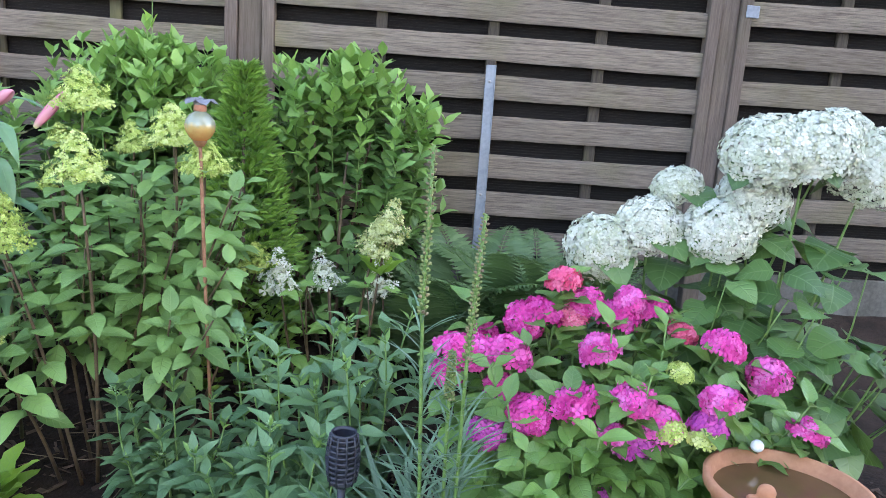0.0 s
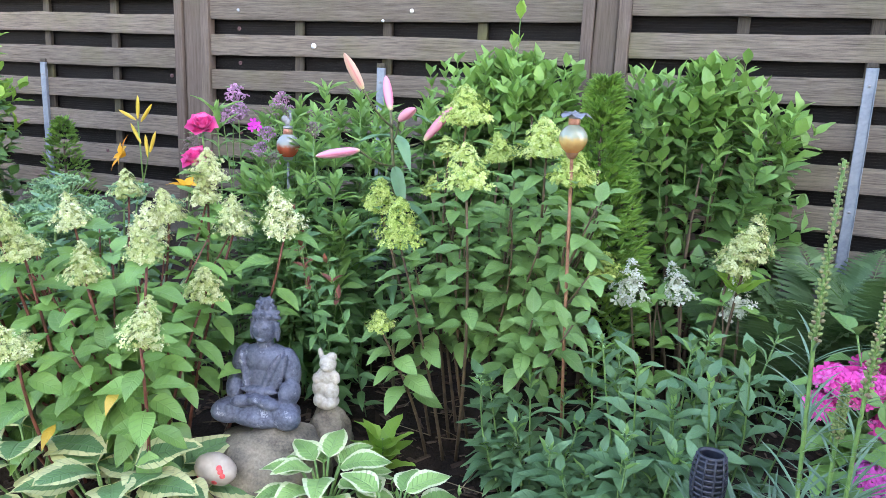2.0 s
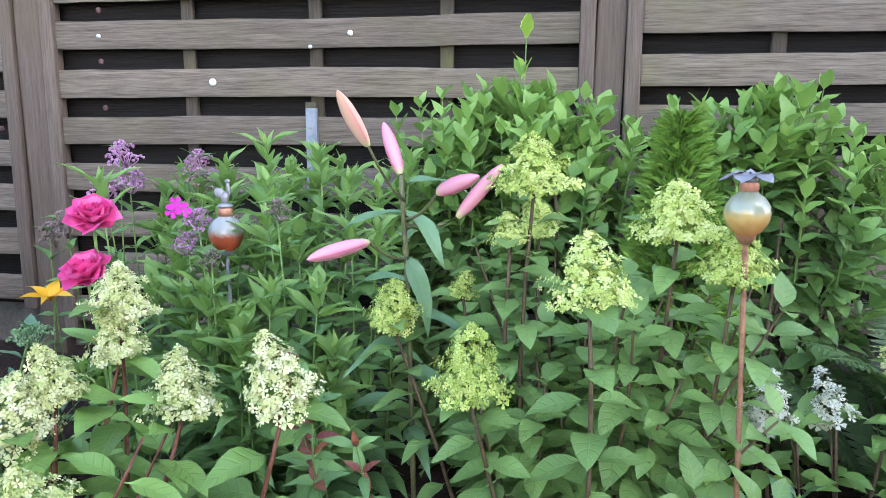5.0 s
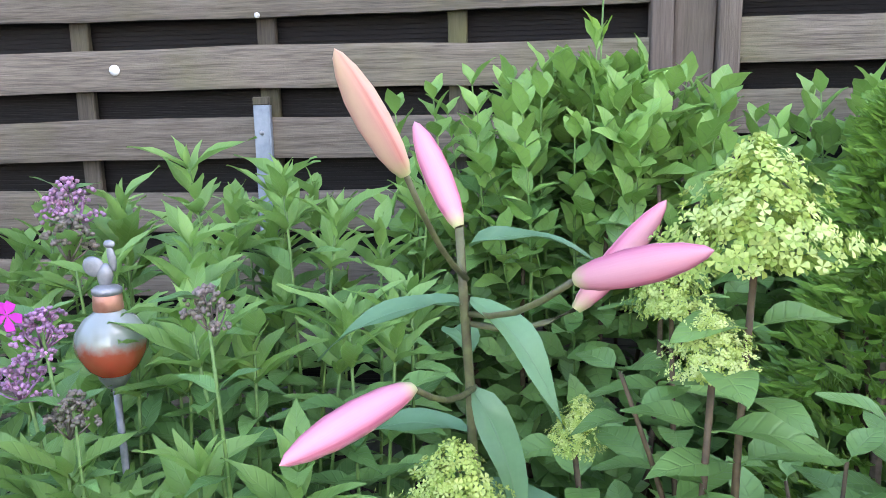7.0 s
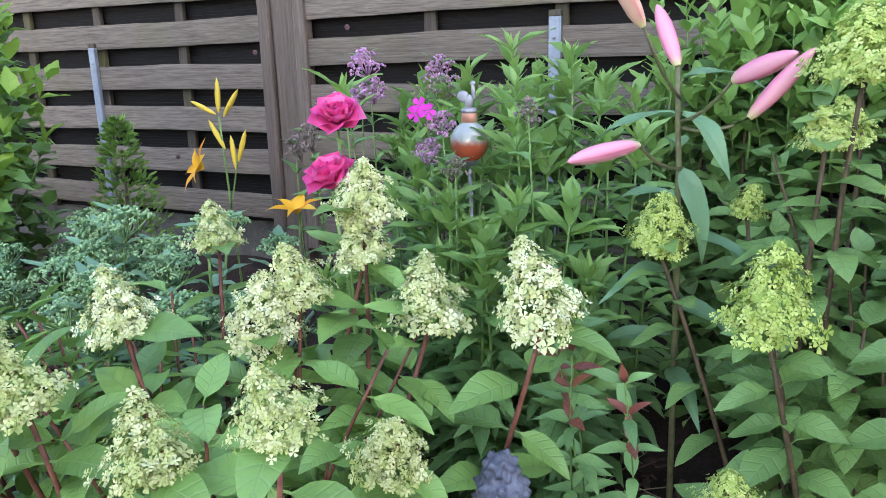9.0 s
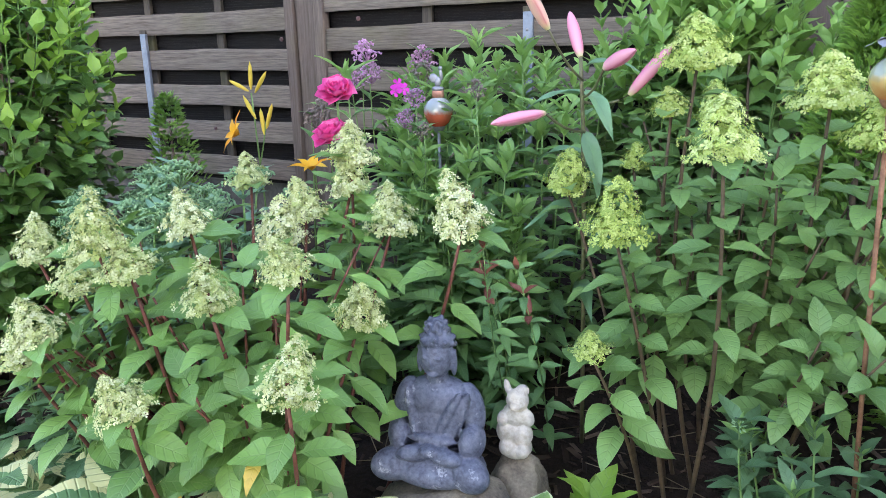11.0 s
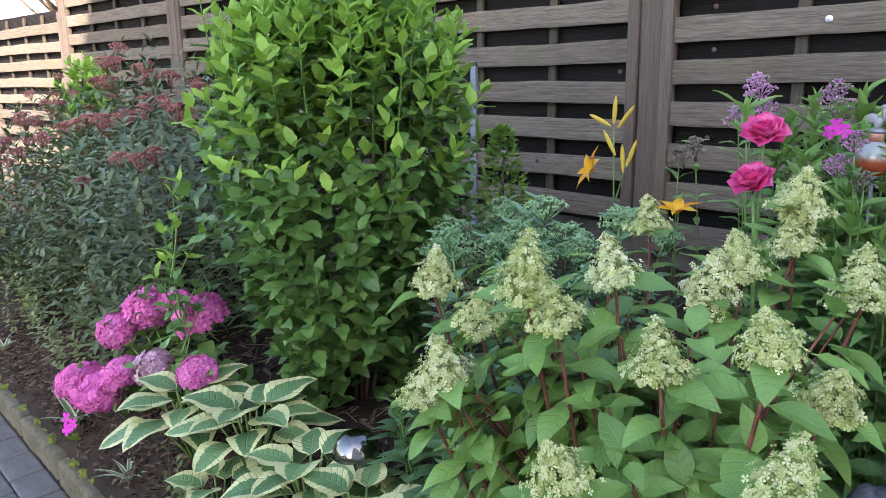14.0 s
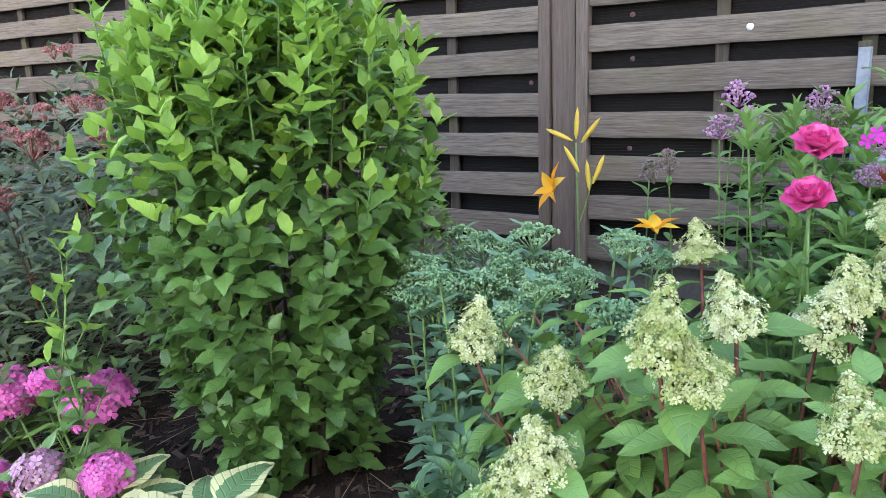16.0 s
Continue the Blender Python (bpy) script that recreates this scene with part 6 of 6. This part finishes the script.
def lantern():
    """A black lattice solar lantern: top ring, barrel of slats and posts, spike."""
    x, y, z0, z1 = -0.09, 1.28, 0.77, 0.875
    e = empty("solar_lantern", (x, y, z0), "black plastic lattice solar lantern among leaves", "garden lamp")
    h = z1 - z0
    part("rim", tpl_mesh("rim", lathe([(0.021, h - 0.008), (0.025, h - 0.006), (0.025, h), (0.021, h), (0.021, h - 0.008)], 24), BLACK_PLASTIC), e)
    part("base", tpl_mesh("base", lathe([(0.0001, 0), (0.022, 0), (0.027, 0.008), (0.022, 0.014), (0.0001, 0.014)], 24), BLACK_PLASTIC), e)
    part("core", tpl_mesh("core", lathe([(0.019, 0.012), (0.026, h * 0.5), (0.019, h - 0.004)], 20), BLACK_PLASTIC), e)
    for k in range(9):
        t = 0.1 + 0.8 * k / 8
        r = 0.024 + 0.0065 * math.sin(math.pi * t)
        part("ring", tpl_mesh("ring", lathe([(r - 0.002, h * t - 0.0022), (r + 0.001, h * t - 0.002), (r + 0.001, h * t + 0.002), (r - 0.002, h * t + 0.0022)], 20), BLACK_PLASTIC), e)
    for k in range(10):
        a = 2 * math.pi * k / 10
        pts = [((0.0245 + 0.0068 * math.sin(math.pi * t)) * math.cos(a), (0.0245 + 0.0068 * math.sin(math.pi * t)) * math.sin(a), h * t) for t in (0.02, 0.25, 0.5, 0.75, 0.98)]
        part("slat", tpl_mesh("slat", tube(pts, 0.0022, 0.0022, 5), BLACK_PLASTIC), e)
    part("spike", tpl_mesh("spike", tube([(0, 0, ground_z(x, y) - z0 - 0.03), (0, 0, 0.004)], 0.005, 0.008, 8), BLACK_PLASTIC), e)


lantern()


def water_bowl():
    x, y, z = 0.74, 1.22, 0.78
    e = empty("water_bowl", (x, y, z), "round terracotta bowl filled with water", "bowl")
    g0 = ground_z(x, y) - z
    R = 0.145
    part("bowl", tpl_mesh("bowl", lathe([(0.0001, g0 - 0.02), (R * 0.62, g0 - 0.02), (R * 0.8, -0.03), (R * 0.98, 0.035), (R * 1.04, 0.04), (R * 1.05, 0.058), (R * 0.97, 0.06), (R * 0.93, 0.04), (R * 0.75, -0.02), (0.0001, -0.03)], 40), TERRA), e)
    bm = bmesh.new()
    bmesh.ops.create_circle(bm, cap_ends=True, segments=40, radius=R * 0.92)
    part("water", bm_mesh("water", bm, WATER), e, "brownish still water", pose(0, 0, 0.032))
    ball = rock("floating_ball", (x + 0.0, y + 0.132, z + 0.07), (0.013, 0.013, 0.013), DOT_WHITE, "small white ball on the bowl rim", "ball", 2.0, 0.02)
    z0 = z
    z = [((0, 0, 0.012), (0.028, 0.018, 0.016), (0, 0, 0)), ((0.0, -0.004, 0.035), (0.017, 0.016, 0.016), (0, 0, 0)), ((-0.022, 0, 0.018), (0.012, 0.01, 0.01), (0, 30, 0))]
    d = joined("clay_figure", z, TERRA, 0.003, "small terracotta duck figure in the water bowl", "figurine", 2)
    d.location = (x - 0.065, y - 0.04, z0 + 0.03)


water_bowl()


# ---- far end: sunlit timber screen and a tree over the fence ----
scr = empty("timber_screen", (-10.6, 1.7, 0.0), "brown wooden screen at the end of the fence", "screen")
for k in range(6):
    part("plank", box("plank", 0.14, 0.03, 1.75, RUST, 0.006), scr, "", pose(-0.15 * k, 0.02 * k, 0.9))
part("rail", box("rail", 1.0, 0.04, 0.08, RUST, 0.006), scr, "", pose(-0.38, 0.07, 1.5))


def far_tree(place, height, spread, label):
    foot = Vector((place[0], place[1], ground_z(*place)))
    p = Plant("tree", foot, label, "tree", cap=120)
    p.stem(bend(foot, foot + Vector((0, 0, height * 0.75)), 0.02, 7), 0.14, 0.04, BARK, "trunk", 10)
    for i in range(22):
        a = i * 2.4
        z = height * RNG.uniform(0.35, 0.7)
        tip = foot + Vector((math.cos(a) * spread * RNG.uniform(0.6, 1), math.sin(a) * spread * RNG.uniform(0.6, 1), z + height * 0.25))
        p.stem(bend(foot + Vector((0, 0, z)), tip, 0.06, 6), 0.04, 0.01, BARK, "limb", 7)
        for k in range(70):
            q = tip + Vector([RNG.gauss(0, spread * 0.22) for _ in range(3)])
            p.leaf("tree", aim(q, [RNG.uniform(-1, 1) for _ in range(3)], (0, 0, 1), RNG.uniform(0.12, 0.22)))
    return p.finish()


far_tree((-20.0, 6.0), 5.5, 1.6, "green broadleaf tree beyond the fence")


# ---- kerb and paving ----
kerb_meshes = []
for k in range(3):
    bm = box_bm(0.496, 0.06, 0.18, 0.02, 3)
    bmesh.ops.subdivide_edges(bm, edges=[e for e in bm.edges if abs(e.verts[0].co.x - e.verts[1].co.x) > 0.3], cuts=10)
    for v in bm.verts:
        v.co += Vector((0, 0.004, 0.005)) * noise.noise(v.co * 20 + Vector((k * 9, 0, 0)))
    kerb_meshes.append(bm_mesh("kerb_stone", bm, KERB, True))
kerb = empty("kerb", (0, 0, 0), "mossy weathered concrete edging between path and bed", "kerb", "", "structure")
for i in range(26):
    part("kerb_stone", kerb_meshes[i % 3], kerb, "", pose(-8.5 + 0.5 * i, 0.925, 0.012, RNG.uniform(-2, 2), RNG.uniform(-0.6, 0.6), RNG.uniform(-0.5, 0.5)))
for i in range(26):
    x = -4.9 + 0.12 * i + RNG.uniform(-0.04, 0.04)
    ob = rock("moss_clump", (x, 0.95 + RNG.uniform(-0.015, 0.02), 0.10), (RNG.uniform(0.02, 0.05), RNG.uniform(0.015, 0.03), RNG.uniform(0.01, 0.022)), MOSS, "yellow-green moss cushion on the kerb", "moss", i * 1.7, 0.5)
    ob["group"] = "moss on the kerb"
pv = empty("paving", (0, 0, 0), "grey-brown concrete block paving of the path", "paving", "", "structure")
pm = box("paver", 0.196, 0.130, 0.06, PAVER, 0.008, 2)
slots = [(-9.0 + 0.2 * i + (0.1 if j % 2 else 0), 0.826 - 0.134 * j) for j in range(13) for i in range(62)]
slots.sort(key=lambda q: abs(q[0] + 4.2) + max(0, 0.8 - q[1]) * 1.5)
rest = Geo()
rv = [(sx * 0.098, sy * 0.065, sz) for sz in (-0.03, 0.03) for sx, sy in ((-1, -1), (1, -1), (1, 1), (-1, 1))]
rf = [[0, 3, 2, 1], [4, 5, 6, 7], [0, 1, 5, 4], [1, 2, 6, 5], [2, 3, 7, 6], [3, 0, 4, 7]]
rest_tpl = (np.array(rv), rf, [[(0.5, 0.5)] * 4 for _ in rf])
for i, (x, y) in enumerate(slots):
    m = pose(x, y, -0.028 + RNG.uniform(-0.003, 0.003), RNG.uniform(-0.8, 0.8), RNG.uniform(-0.8, 0.8), RNG.uniform(-0.6, 0.6))
    if i < 280:
        part("paver", pm, pv, "", m)
    else:
        rest.add(rest_tpl, m)
part("pavers", rest.mesh("pavers", PAVER, False), pv)["kind"] = "stuff"

# ---- bark chips, straw and litter on the soil ----
chips, straw = Geo(), Geo()
cv = [(-0.5, -0.5, 0), (0.5, -0.42, 0.03), (0.55, 0.45, 0), (-0.42, 0.5, 0.05), (-0.4, -0.4, 0.22), (0.4, -0.34, 0.26), (0.44, 0.36, 0.2), (-0.36, 0.4, 0.28)]
chip_tpl = (np.array(cv), rf, [[(0.5, 0.5)] * 4 for _ in rf])
for i in range(9000):
    x, y = (RNG.uniform(-5.2, 1.4), RNG.uniform(0.96, 2.3)) if i % 3 else (RNG.uniform(-5.2, -2.6), RNG.uniform(0.96, 1.25))
    s = RNG.uniform(0.008, 0.03)
    m = pose(x, y, ground_z(x, y) + 0.004, RNG.uniform(-25, 25), RNG.uniform(-25, 25), RNG.uniform(0, 360)) @ Matrix.Diagonal((s * RNG.uniform(1, 2.6), s * 0.6, s * 0.6, 1))
    chips.add(chip_tpl, m)
tagged(new("bark_mulch", chips.mesh("bark_mulch", BARK_CHIP, False)), "loose dark brown bark mulch over the soil", "mulch", "", "stuff")
for i in range(420):
    x, y = RNG.uniform(-4.6, 1.2), RNG.uniform(1.0, 2.2)
    a, l = RNG.uniform(0, 6.283), RNG.uniform(0.05, 0.2)
    z = ground_z(x, y) + 0.012
    b = (x + math.cos(a) * l, y + math.sin(a) * l, ground_z(x + math.cos(a) * l, y + math.sin(a) * l) + RNG.uniform(0.01, 0.04))
    straw.add(tube([(x, y, z), b], 0.0016, 0.001, 4), np.eye(4))
tagged(new("dry_straw", straw.mesh("dry_straw", STRAW)), "dry stalks and twigs lying on the mulch", "straw", "", "stuff")
